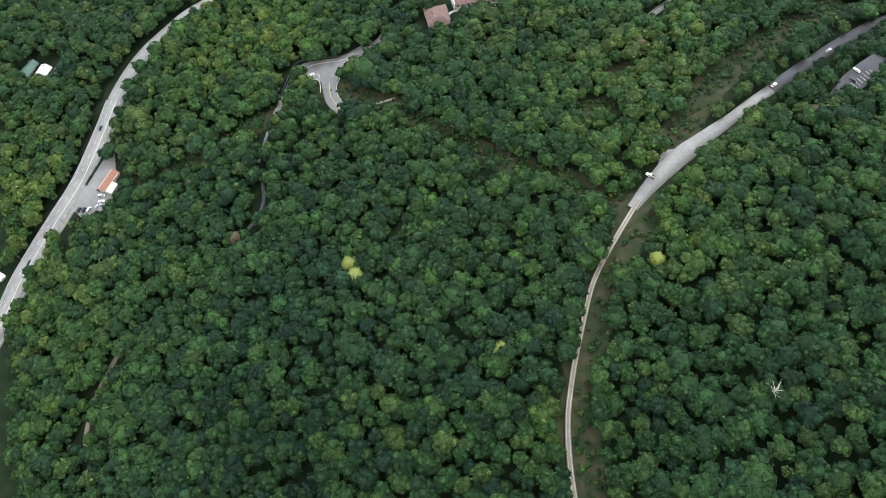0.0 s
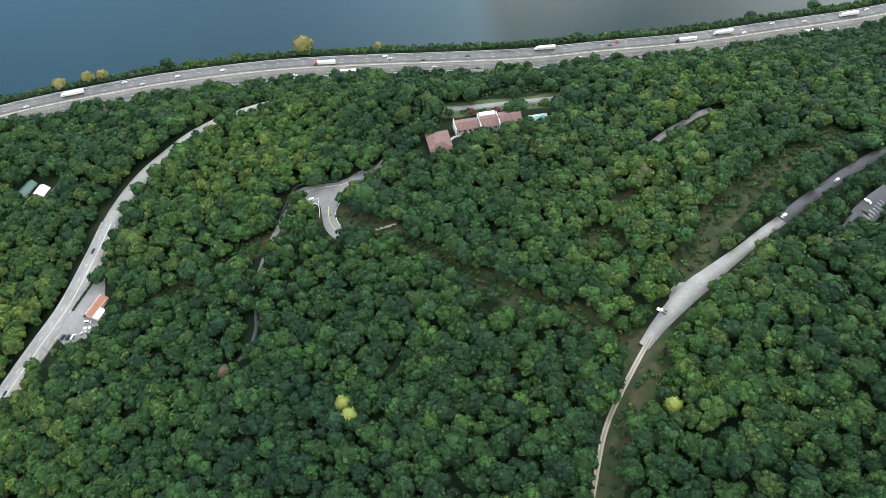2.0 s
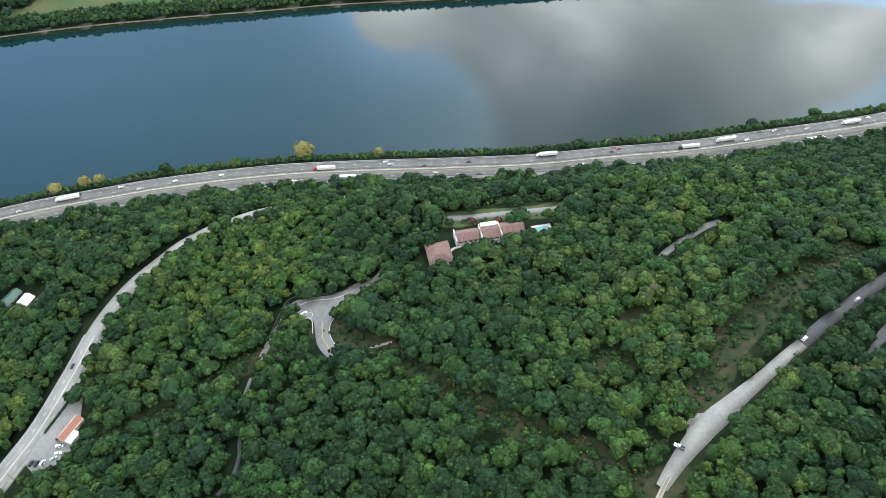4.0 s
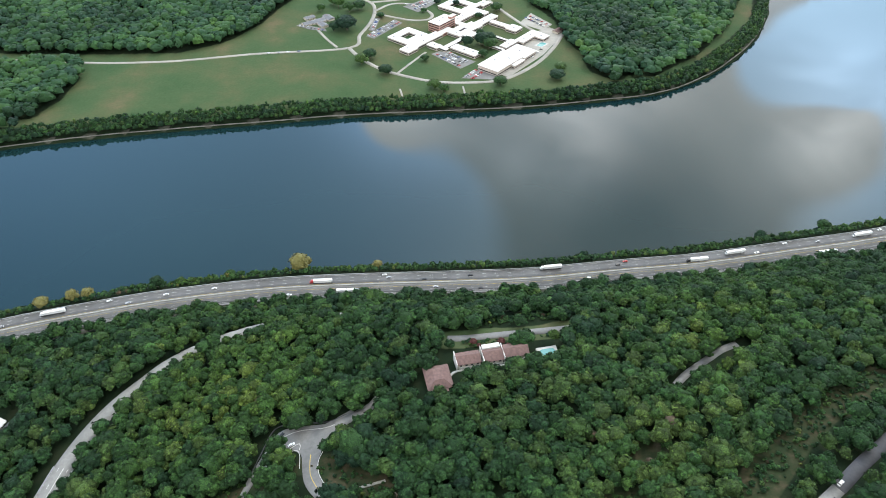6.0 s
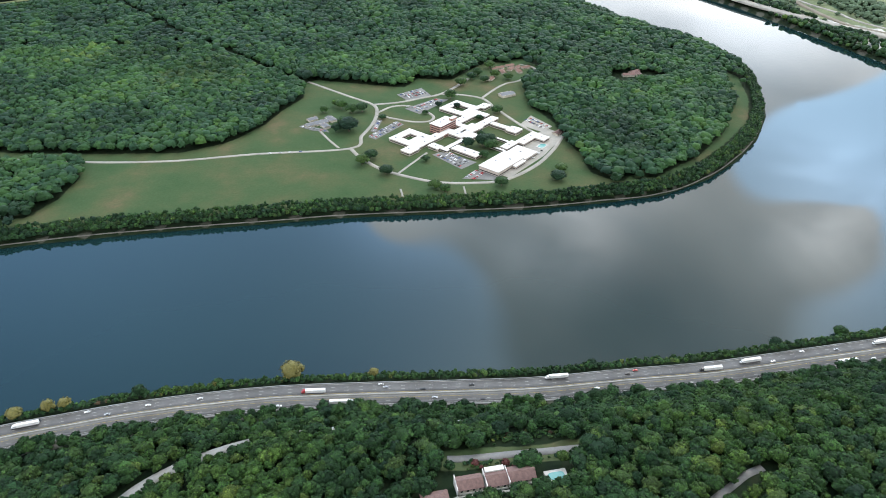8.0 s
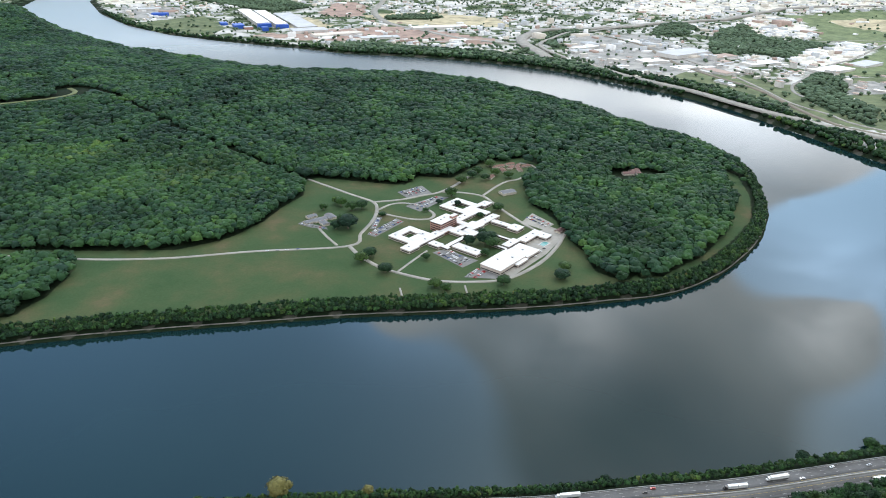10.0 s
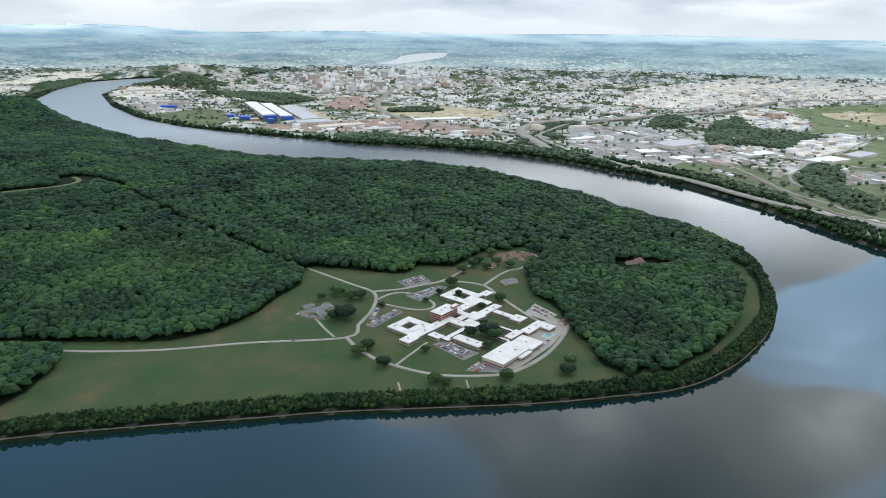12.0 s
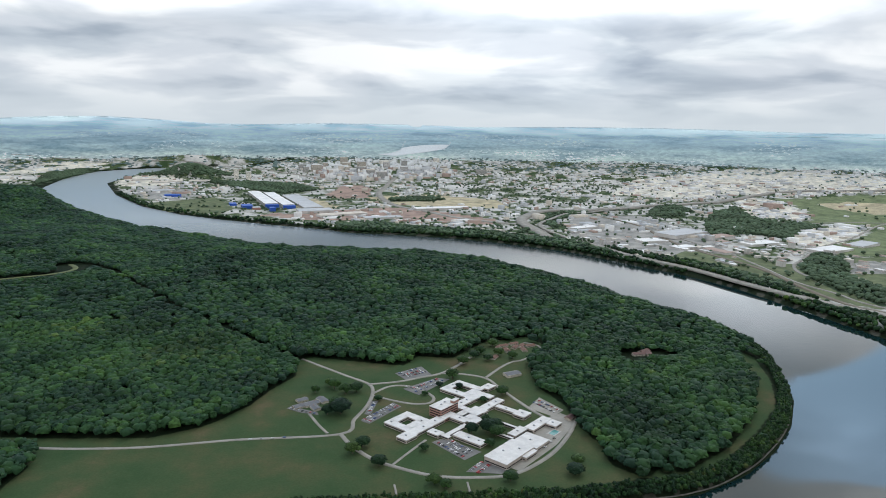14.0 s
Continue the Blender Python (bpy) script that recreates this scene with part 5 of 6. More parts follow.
# ---- motel and houses on the hillside ----
def motel_block(x, y, turn, length, depth, roof_mat, label, white_roof=False):
    zg = zh(x, y)
    t = thing("motel_block", pose(x, y, zg - 0.3, 0, 0, turn), label, "motel", "motel blocks")
    hl, hd = length / 2, depth / 2
    part("wall", boxes((-hl, hl, -hd, hd, -4, 5.4)), M_CREAM, t)
    part("roof", gable(bmesh.new(), -hl, hl, -hd, hd, 5.6, 8.4, 0.7, 0.3), M_BROWN_ROOF, t, "brown shingle roof")
    if white_roof:
        part("roof_membrane", boxes((-hl + 0.2, hl - 0.2, hd - 2.6, hd + 0.9, 6.2, 8.2)), M_WHITE, t, "white roof strip")
    part("parapet", boxes((-hl - 1.0, -hl - 0.55, -hd - 1.2, hd + 1.0, -3, 7.3)), M_WHITE, t, "white fire wall at the gable")
    n = int(length // 4)
    for i in range(n):
        wx_ = -hl + (i + 0.5) * length / n
        w = part("window", boxes((wx_ - 0.8, wx_ + 0.8, -hd - 0.06, -hd + 0.04, 2.9, 4.3)), M_GLASS, t)
        part("window_frame", boxes((wx_ - 0.95, wx_ + 0.95, -hd - 0.04, -hd + 0.02, 2.75, 4.45)), M_WHITE, w)
        part("door", boxes((wx_ + 1.0, wx_ + 1.8, -hd - 0.05, -hd + 0.03, 0.0, 2.1)), M_BARK, t)
    part("balcony", boxes((-hl, hl, -hd - 1.6, -hd, 2.35, 2.55)), M_CONCRETE, t)
    part("railing", boxes((-hl, hl, -hd - 1.62, -hd - 1.55, 2.55, 3.5)), M_WHITE, t)
    return t


motel_block(9, 401, 14, 16, 10, M_BROWN_ROOF, "two-storey cream motel block with brown shingle roof")
motel_block(26, 404.5, 14, 13, 12, M_BROWN_ROOF, "two-storey motel block with white and brown roof", True)
motel_block(42, 408, 14, 16.5, 11, M_BROWN_ROOF, "long motel block with brown shingle roof by the pool")


def lodge(x, y, turn, label):
    t = thing("lodge_house", at(x, y, turn, -0.3), label, "house")
    part("wall", boxes((-8, 8, -9, 9, -4, 4)), M_CREAM, t)
    bm = bmesh.new()
    r = bmesh.ops.create_cube(bm, size=1)
    for v in r["verts"]:
        k = 0.35 if v.co.z > 0 else 1.0
        v.co = Vector((v.co.x * 18 * k, v.co.y * 20 * (0.45 if v.co.z > 0 else 1), 5.6 + v.co.z * 3.4))
    part("roof", bm, M_BROWN_ROOF, t, "hipped reddish brown roof")
    part("porch_roof", boxes((-4, 5, -12.5, -9, 3.3, 3.6)), M_BROWN_ROOF, t)
    part("terrace", boxes((-6, 7, -15, -9, -3.5, 0.4)), M_CONCRETE, t)
    part("window", boxes((-2, 2, -9.08, -8.98, 1.0, 2.6)), M_GLASS, t)
    return t


lodge(-11, 384, 15, "broad house with hipped brown roof among trees")


def pool(x, y, turn, w, l, lift, label, deck=1.8):
    t = thing("swimming_pool", at(x, y, turn, lift), label, "swimming pool")
    part("deck", boxes((-w / 2 - deck, w / 2 + deck, -l / 2 - deck, l / 2 + deck, -3.0, 0.0)), M_CONCRETE, t)
    bm = bmesh.new()
    bmesh.ops.create_circle(bm, cap_ends=True, segments=24, radius=0.5)
    for v in bm.verts:
        c, s = v.co.x * 2, v.co.y * 2
        v.co = Vector((math.copysign(abs(c) ** 0.6, c) * w / 2, math.copysign(abs(s) ** 0.6, s) * l / 2, 0.03))
    part("pool_water", bm, M_POOL, t, "clear turquoise water")
    part("coping", boxes((-w / 2 - 0.4, w / 2 + 0.4, -l / 2 - 0.4, l / 2 + 0.4, -0.5, 0.012)), M_CONCRETE, t)
    return t


pool(65, 408.5, 14, 11, 6, 1.2, "turquoise motel swimming pool in a pale deck")
pool(112, 1056, 53, 15, 9, 0.6, "pale blue hospital swimming pool in a concrete deck")
ribbon("motel_walk", curve_through([(-4, 386), (2, 392), (20, 394), (45, 399), (57, 404)], 2), 1.6, M_CONCRETE, 0.6, "pale footpath along the motel", "path")
for x, y, w_, h_ in ((13, 421, 6, 6), (17, 418, 3.5, 3.5), (33, 420.5, 6.5, 6.5), (38, 418, 4, 3)):
    t = tree(x, y, w_, h_, "small dark red ornamental tree beside the motel", "red trees", FINE_CROWNS[2])
    for ch in t.children:
        if ch.name.startswith("crown"):
            ch.data = ch.data.copy()
            ch.data.materials[0] = plain("foliage_dark_red", (0.075, 0.022, 0.018), 0.7, var=0.3)

# roadside shop by the four-lane road
shop = thing("roadside_shop", pose(-242.5, 255, SHOP_Z - 0.1, 0, 0, 70), "long roadside shop with red roof and white side", "shop")
part("wall", boxes((-8.5, 8.5, -2.2, 4.2, -4, 3.4)), M_CREAM, shop)
part("roof", gable(bmesh.new(), -8.5, 8.5, -2.2, 4.2, 3.4, 4.3, 0.3, 0.2), plain("rust_red_metal", (0.26, 0.115, 0.075), 0.6, 0.1), shop, "rust red metal roof")
part("flat_roof", boxes((-8.5, 0, -7.0, -2.2, -3, 3.5)), M_WHITE, shop, "white flat side roof")
part("window", boxes((-6, 6, 4.16, 4.28, 0.9, 2.4)), M_GLASS, shop)
hedge = thing("hedge", pose(-256.5, 266, SHOP_Z, 0, 0, 74), "long low brown-green hedge beside the road", "hedge")
part("foliage", boxes(*[(i * 2 - 14, i * 2 - 12.1, -0.8 + 0.1 * (i % 3), 0.7 + 0.1 * (i % 2), -0.6, 1.0 + 0.15 * (i % 4)) for i in range(14)], bevel=0.3), M_LEAF_TREE, hedge)
for x, y, a, van, col in ((-247, 244, 10, True, "white"), (-253, 232.5, 75, True, "white"), (-256.5, 232, 75, True, "black"), (-260, 232, 75, True, "black"), (-247.5, 236, 40, False, "silver"), (-246, 239.5, 12, False, "white"), (-250, 250, 70, False, "black")):
    z = SHOP_Z
    car(col, pose(x, y, z, 0, 0, a), f"{col} {'van' if van else 'car'} parked by the roadside shop", van)


def small_house(x, y, turn, w, l, h, roof, label, cat="house", name="house", pitch=2.2, group=""):
    t = thing(name, at(x, y, turn, -0.3), label, cat, group)
    part("wall", boxes((-l / 2, l / 2, -w / 2, w / 2, -2.5, h)), M_CREAM, t)
    part("roof", gable(bmesh.new(), -l / 2, l / 2, -w / 2, w / 2, h, h + pitch, 0.5, 0.2), roof, t)
    for i in (-1, 1):
        part("window", boxes((i * l / 4 - 0.6, i * l / 4 + 0.6, -w / 2 - 0.05, -w / 2 + 0.03, 1.0, 2.2)), M_GLASS, t)
    part("door", boxes((-0.5, 0.5, -w / 2 - 0.05, -w / 2 + 0.03, 0, 2.05)), M_BARK, t)
    part("chimney", boxes((l / 4, l / 4 + 0.7, 0.2, 0.9, h, h + pitch + 0.9)), M_BRICK, t)
    return t


M_TEAL_ROOF = plain("teal_metal_roof", (0.07, 0.135, 0.11), 0.5, 0.1)
small_house(-346, 373, 70, 8, 15, 3.2, M_TEAL_ROOF, "house with green and white metal roof in a clearing")
small_house(-331, 369, 75, 9, 9, 3.0, M_WHITE, "white-roofed house beside a dark asphalt patch")
for x, y in ((-322, 193), (-330, 205), (-316, 186)):
    small_house(x, y, 60, 5, 10, 2.8, M_WHITE, "small white-roofed trailer home at the wood's edge", "trailer home", "trailer_home", 0.8, "trailer homes")
small_house(-418, 440, 30, 7, 12, 3, M_GREY_ROOF, "grey-roofed house among trees near the highway")

# ---- hospital on the river bend ----
H_TURN = -36.8
hospital = thing("hospital", pose(20, 977, 8.0, 0, 0, H_TURN), "sprawling low white-roofed hospital with a brick tower", "hospital")
M_SIDE = plain("pale_brick", (0.50, 0.43, 0.38), 0.85, var=0.15, scale=0.3)


def wing(name, u0, u1, v0, v1, h, wall=None, floors=1):
    """A flat-roofed wing: walls with a band of windows on each floor, a roof slab with a raised rim."""
    t = 0.5
    w = part(name, boxes((u0, u1, v0, v1, -1.0, h)), wall or M_SIDE, hospital)
    part("roof", boxes((u0 - t, u1 + t, v0 - t, v1 + t, h, h + 0.5)), M_WHITE, w, "white flat roof")
    for f in range(floors):
        z0 = h * f / floors + 1.1
        z1 = z0 + min(1.5, h / floors - 1.6)
        for k, (a0, a1, axis, c) in enumerate(((u0, u1, 0, v0), (u0, u1, 0, v1), (v0, v1, 1, u0), (v0, v1, 1, u1))):
            if a1 - a0 < 5:
                continue
            part("window_band", boxes((a0 + 1, a1 - 1, c - 0.06, c + 0.06, z0, z1) if axis == 0 else (c - 0.06, c + 0.06, a0 + 1, a1 - 1, z0, z1)), M_GLASS, w)
    return w


def ring_wing(u0, u1, v0, v1, d, h):
    for a in ((u0, u1, v0, v0 + d), (u0, u1, v1 - d, v1), (u0, u0 + d, v0 + d, v1 - d), (u1 - d, u1, v0 + d, v1 - d)):
        wing("wing", *a, h)


wing("gymnasium", 2, 35, -6, 54, 7.0)
wing("gymnasium", 4, 38, 55, 86, 5.6)
wing("loading_wing", 35.6, 41, 27, 52, 5.0)
wing("link_wing", -14, -2, 68, 97, 4.6)
wing("pool_wing", -7, 7, 97.6, 144, 5.0)
wing("pool_wing", 7.6, 23, 128, 144, 4.6)
ring_wing(-159, -118, -15, 31, 12, 4.6)
wing("wing", -117.4, -100, -35, -14, 4.6)
wing("spine_wing", -117.4, -103, -13.4, 46.4, 4.4)
wing("tower_block", -134, -113, 50, 88, 14.0, M_BRICK, 4)
wing("tower_front", -112.4, -103, 47, 70, 5.0, M_BRICK, 1)
lift_house = part("lift_house", boxes((-119, -113, 78, 90, 14.5, 18.0)), M_BRICK, hospital)
part("lift_roof", boxes((-119.5, -112.5, 77.5, 90.5, 18.0, 18.4)), M_WHITE, lift_house, "white flat roof")
wing("spine_wing", -112.4, -103, 88.6, 98, 4.8)
wing("spine_wing", -127, -113, 89.4, 128, 4.8)
ring_wing(-178, -127.6, 126, 172, 12, 4.6)
wing("wing", -135, -121, 172.6, 192, 4.8)
wing("spine_wing", -112.4, -99, 146, 158, 4.6)
wing("spine_wing", -126.4, -113, 128.6, 158, 4.6)
ring_wing(-102.4, -77, 56, 98, 14, 4.8)
wing("wing", -98, -76, 98.6, 110, 4.6)
wing("spine_wing", -92, -79, 110.6, 155, 4.6)
wing("wing", -76, -44, 128, 137, 4.6)
wing("wing", -43.4, -25, 124, 143, 4.6)
wing("small_wing", -98, -79, 3, 15, 4.2)
wing("link_wing", -78.4, -66, 8, 14, 3.4)
wing("wing", -65.4, -21, 17, 32, 4.6)
wing("link_wing", -76, -70, 15, 55, 3.4)
wing("wing", -76.4, -64, 62, 82, 4.6)
wing("covered_walk", -57, -14.6, 92, 95, 3.0)
wing("covered_walk", -30, -3, 62, 65, 3.0)
# ventilators on the roofs
for u, v, h in ((12, 20, 7.5), (24, 38, 7.5), (20, 70, 6.1), (-110, -25, 5.1), (-110, 10, 4.9), (-110, 34, 4.9), (-152, -8, 5.1), (-124, 22, 5.1), (-120, 105, 5.3), (-120, 118, 5.3), (-172, 150, 5.1), (-150, 132, 5.1), (-128, 182, 5.3),
                (-85, 125, 5.1), (-85, 142, 5.1), (-34, 134, 5.1), (-60, 132, 5.1), (-45, 24, 5.1), (-30, 26, 5.1), (-88, 9, 4.7), (0, 110, 5.5), (0, 128, 5.5), (14, 136, 5.1), (-8, 82, 5.1), (-90, 63, 5.3), (-124, 64, 14.5), (-126, 74, 14.5)):
    part("ventilator", boxes((u - 1.4, u + 1.4, v - 1.0, v + 1.0, h, h + 1.3), bevel=0.1), M_STEEL, hospital, "grey roof ventilator")

H_M = hospital.matrix_basis


def in_hospital(u, v):
    q = H_M @ Vector((u, v, 0))
    return q.x, q.y


# cars in the car parks, in rows along each lot's longer side
crng = random.Random(5)
COLS = ["white", "white", "silver", "black", "grey", "red", "blue", "silver"]
for nm, a, b, rows_, label in (("parking_south", (-40, 1014), (-6, 978), [0, 9, 17], "hospital car park"), ("parking_gym", (2, 948), (17, 970), [0, -10], "car park by the gymnasium"),
                              ("parking_west", (-140, 1070), (-105, 1127), [-1, 8], "grey hospital car park"), ("parking_west_strip", (-143, 1096), (-140.5, 1136), [0], "strip of parking by the road"),
                              ("parking_north", (-86, 1182), (-46, 1232), [-3, 8], "car park by the oval drive"),
                              ("parking_far", (-116, 1252), (-86, 1280), [1, -9, -18], "car park at the wood's edge"), ("parking_east", (94, 1154), (122, 1118), [0, 10], "gravel yard")):
    z = LOTS[nm][1]
    a, b = np.array(a, float), np.array(b, float)
    d = (b - a) / np.linalg.norm(b - a)
    nrm = np.array((-d[1], d[0]))
    ang = math.degrees(math.atan2(d[1], d[0])) + 90
    for o in rows_:
        for k in range(int(np.linalg.norm(b - a) // 2.9)):
            if crng.random() < 0.25:
                continue
            q = a + d * (k * 2.9) + nrm * o
            col = crng.choice(COLS)
            car(col, pose(q[0], q[1], z, 0, 0, ang + crng.choice((0, 180))), f"{col} car parked in the {label}")
for x, y, col in ((-282, 1004, "white"), (-268, 1007, "silver"), (-255, 1009, "white"), (-240, 1013, "blue"), (-100, 1198, "white"), (-92, 1196, "grey"), (-84, 1193, "white"), (96, 1012, "white"), (104, 1028, "white"), (110, 1038, "black")):
    car(col, pose(x, y, zh(x, y) + 0.75, 0, 0, 15), f"{col} car beside the pale hospital road")

# lawn and courtyard trees
for x, y, w_, h_ in ((2, 1045, 14, 15), (24, 1050, 18, 19), (34, 1038, 15, 16), (35, 1057, 15, 16), (26, 1012, 11, 10), (21, 1084, 10, 10), (-18, 1200, 9, 9), (19, 1150, 9, 9), (48, 1180, 15, 14),
                     (-135, 997, 15, 14), (-145, 979, 15, 15), (-108, 951, 15, 13), (-40, 914, 14, 12), (-26, 907, 12, 10), (48, 927, 14, 12), (125, 948, 17, 13), (132, 975, 13, 11), (-57, 994, 10, 9),
                     (-30, 1240, 17, 16), (-49, 1203, 9, 9), (-136, 1144, 10, 8), (-69, 1169, 8, 7), (-14, 1307, 16, 15), (-182, 1092, 24, 22), (-190, 1105, 18, 19), (-209, 1181, 15, 16), (-173, 1172, 16, 15),
                     (-234, 1163, 11, 12), (-189, 1165, 15, 15), (-218, 1192, 12, 13), (15, 1362, 15, 15), (48, 1357, 14, 14), (29, 1328, 13, 12), (72, 1345, 14, 13), (39, 1409, 16, 15), (5, 1340, 14, 14),
                     (-200, 1088, 13, 14), (40, 1045, 12, 13)):
    tree(x, y, w_ * 1.3, h_ * 1.15, "dark green round-crowned tree on the hospital lawn", "lawn trees", LAWN_CROWNS[rng.integers(0, 4)], rng.uniform(0, 6.28))
# clinic houses, lodges
for k, (u, v, w_, l_) in enumerate(((0, 0, 13, 22), (14, 14, 12, 20), (-14, -10, 11, 18), (10, -14, 11, 16), (-16, 12, 10, 16))):
    small_house(-231 + u, 1120 + v, 40 + 90 * (k % 2), w_, l_, 3.2, M_GREY_ROOF, "low grey-roofed clinic building on the lawn", "clinic", "clinic_building", 1.6, "clinic buildings")
slab("clinic_yard", [(-262, 1104), (-240, 1092), (-212, 1086), (-216, 1096), (-240, 1104), (-258, 1112)], M_ROAD, "grey yard before the clinic", 0.3)
for k in range(7):
    car(COLS[k], pose(-256 + k * 6.2, 1103 - k * 2.2, zh(-240, 1100) + 0.32, 0, 0, 75), f"{COLS[k]} car parked before the clinic")
for k, (x, y) in enumerate(((58, 1410), (79, 1402), (95, 1390), (108, 1414), (40, 1342), (64, 1384), (78, 1424), (92, 1412), (50, 1392))):
    small_house(x, y, 25 + 40 * (k % 3), 9, 17, 3.2, plain("roof_russet", (0.19, 0.115, 0.09), 0.9) if k == 0 else bpy.data.materials["roof_russet"], "russet-roofed lodge among trees by the wood", "house", "lodge", 2.0, "lodges")
small_house(67, 1262, 30, 16, 26, 4.5, M_GREY_ROOF, "long dark grey-roofed hall behind the hospital", "hall", "hall", 1.5)
small_house(140, 1103, 50, 10, 16, 3.5, M_BROWN_ROOF, "brown-roofed service shed by the yard", "shed", "service_shed", 1.8)
for x, y, a in ((298, 1380, 10), (318, 1384, 100), (312, 1396, 40)):
    small_house(x, y, a, 11, 22, 4.2, M_BROWN_ROOF, "tan-roofed house in a wood clearing", "house", "wood_house", 2.4, "wood houses")

# ---- single trees and small things on this side ----
def recolour(t, mat):
    for ch in t.children:
        if ch.name.startswith("crown"):
            ch.data = ch.data.copy()
            ch.data.materials[0] = mat


for x, y, w_, h_ in ((-58, 171, 9, 14), (-54, 163, 11, 13), (30, 112, 10, 14), (-14, 150, 8, 12), (112, 160, 9, 13)):
    recolour(tree(x, y, w_, h_, "bright yellow-green tree in the hillside wood", "yellow trees", LAWN_CROWNS[3], x, 0), M_YELLOW)
M_RUST = plain("foliage_rust", (0.078, 0.056, 0.033), 0.7, var=0.35, scale=0.6)
for x, y, w_, h_ in ((-129, 367, 10, 13), (218, 257, 11, 14), (-175, 242, 8, 12), (129, 334, 9, 11), (83, 327, 7, 9), (-136, 197, 8, 12), (95, 318, 5, 6), (112, 308, 5, 5)):
    recolour(tree(x, y, w_, h_, "russet brown tree among green crowns", "russet trees", LAWN_CROWNS[0], x, 0), M_RUST)
M_OLIVE = plain("foliage_olive", (0.14, 0.13, 0.035), 0.65, var=0.35, scale=0.6)
for x, y, w_, h_, mat in ((-147, 561, 14, 16, M_OLIVE), (-269, 529, 9, 10, M_LEAF_TREE), (-324, 512, 8, 10, M_OLIVE), (-336, 508, 8, 11, M_OLIVE), (-360, 499, 9, 9, M_OLIVE), (-75, 566, 7, 8, M_OLIVE),
                          (-208, 546, 7, 7, M_LEAF_TREE), (-250, 536, 6, 6, M_LEAF_TREE), (120, 590, 7, 7, M_LEAF_TREE), (300, 632, 9, 8, M_LEAF_TREE), (372, 655, 10, 9, M_LEAF_TREE)):
    recolour(tree(x, y - 6, w_ * 1.4, h_ * 1.4, "leafy tree standing on the river bank", "bank trees", LAWN_CROWNS[2], x), mat)
for x, y in ((92, 423), (98, 428), (88, 430)):
    tree(x, y, 17, 20, "large bright green tree beside the motel drive", "motel trees", FINE_CROWNS[1], y, 0.5)


def dead_tree(x, y, tall):
    t = thing("dead_tree", at(x, y), "bare grey dead tree among green crowns", "tree")
    part("trunk", cyl(0.35, 0.18, tall, Matrix.Translation((0, 0, tall / 2)), 7), M_DEAD, t)
    r = random.Random(int(x))
    for k in range(16):
        a, e = k * 2.4, r.uniform(0.5, 1.2)
        l = r.uniform(2.5, 5.5)
        d = Vector((math.cos(a) * math.sin(e), math.sin(a) * math.sin(e), math.cos(e)))
        m = Matrix.Translation(Vector((0, 0, tall * r.uniform(0.6, 1.0))) + d * l / 2) @ d.to_track_quat("Z", "Y").to_matrix().to_4x4()
        part("branch", cyl(0.16, 0.04, l, m, 5), M_DEAD, t)
    return t


dead_tree(150, 84, 17)


def pole(x, y, turn, tall=10.0):
    t = thing("utility_pole", at(x, y, turn), "wooden utility pole with a crossarm", "utility pole", "utility poles")
    part("pole", cyl(0.16, 0.11, tall, Matrix.Translation((0, 0, tall / 2)), 8), M_BARK, t)
    part("crossarm", boxes((-0.06, 0.06, -1.3, 1.3, tall - 0.9, tall - 0.7)), M_BARK, t)
    for y_ in (-1.1, 0, 1.1):
        part("insulator", cyl(0.05, 0.05, 0.25, Matrix.Translation((0, y_, tall - 0.58)), 6), M_STEEL, t)
    return x, y, zh(x, y) + tall - 0.5


tips = [pole(x, y, 55, 11) for x, y in ((-30, 289), (2, 266), (37, 240), (71, 224), (98, 203))]
for (ax, ay, az), (bx, by, bz) in zip(tips, tips[1:]):
    cu = bpy.data.curves.new("power_line", "CURVE")
    cu.dimensions, cu.bevel_depth, cu.bevel_resolution = "3D", 0.03, 0
    for o in (-1.1, 1.1):
        sp = cu.splines.new("POLY")
        sp.points.add(8)
        for i in range(9):
            k = i / 8
            sp.points[i].co = (ax + (bx - ax) * k + o * 0.8, ay + (by - ay) * k + o * 0.6, az + (bz - az) * k - 1.2 * math.sin(math.pi * k), 1)
    cu.materials.append(M_RUBBER)
    tagged(new("power_line", cu), "thin dark power cables between wooden poles", "cable", "power lines")
for x, y in ((-272, 225), (-276, 262), (-268, 300), (-250, 230), (-300, 200)):
    pole(x, y, 70, 10)

for x, y, w_, h_ in ((-61, 327, 19, 17), (-66, 320, 13, 12), (-54, 334, 16, 15), (-105, 317, 9, 8), (-100, 318, 8, 7), (-97, 308, 8, 8), (-60, 288, 14, 13), (-58, 318, 12, 11)):
    tree(x, y, w_, h_, "full green tree beside the hairpin bend", "hairpin trees", LAWN_CROWNS[int(abs(x)) % 4], y, 0.4)

# ---- the city across the river ----
city_rng = np.random.default_rng(31)
# roof tones raised likewise, with haze and sunshine in the colour
ROOF_TONES = [plain("roof_pale", (0.80, 0.79, 0.77), 0.7, var=0.12, scale=0.02), plain("roof_grey", (0.50, 0.51, 0.52), 0.8, var=0.15, scale=0.02),
              plain("roof_tan", (0.62, 0.56, 0.48), 0.8, var=0.15, scale=0.02), plain("roof_brown", (0.40, 0.30, 0.25), 0.85, var=0.15, scale=0.02)]
M_WALLS = plain("city_wall", (0.60, 0.575, 0.545), 0.85, var=0.2, scale=0.02)


def moved(bm):
    """Lays a bmesh in true coordinates into its place."""
    co = drawn_in(np.array([v.co[:] for v in bm.verts]))
    for v, c in zip(bm.verts, co):
        v.co = c
    return bm


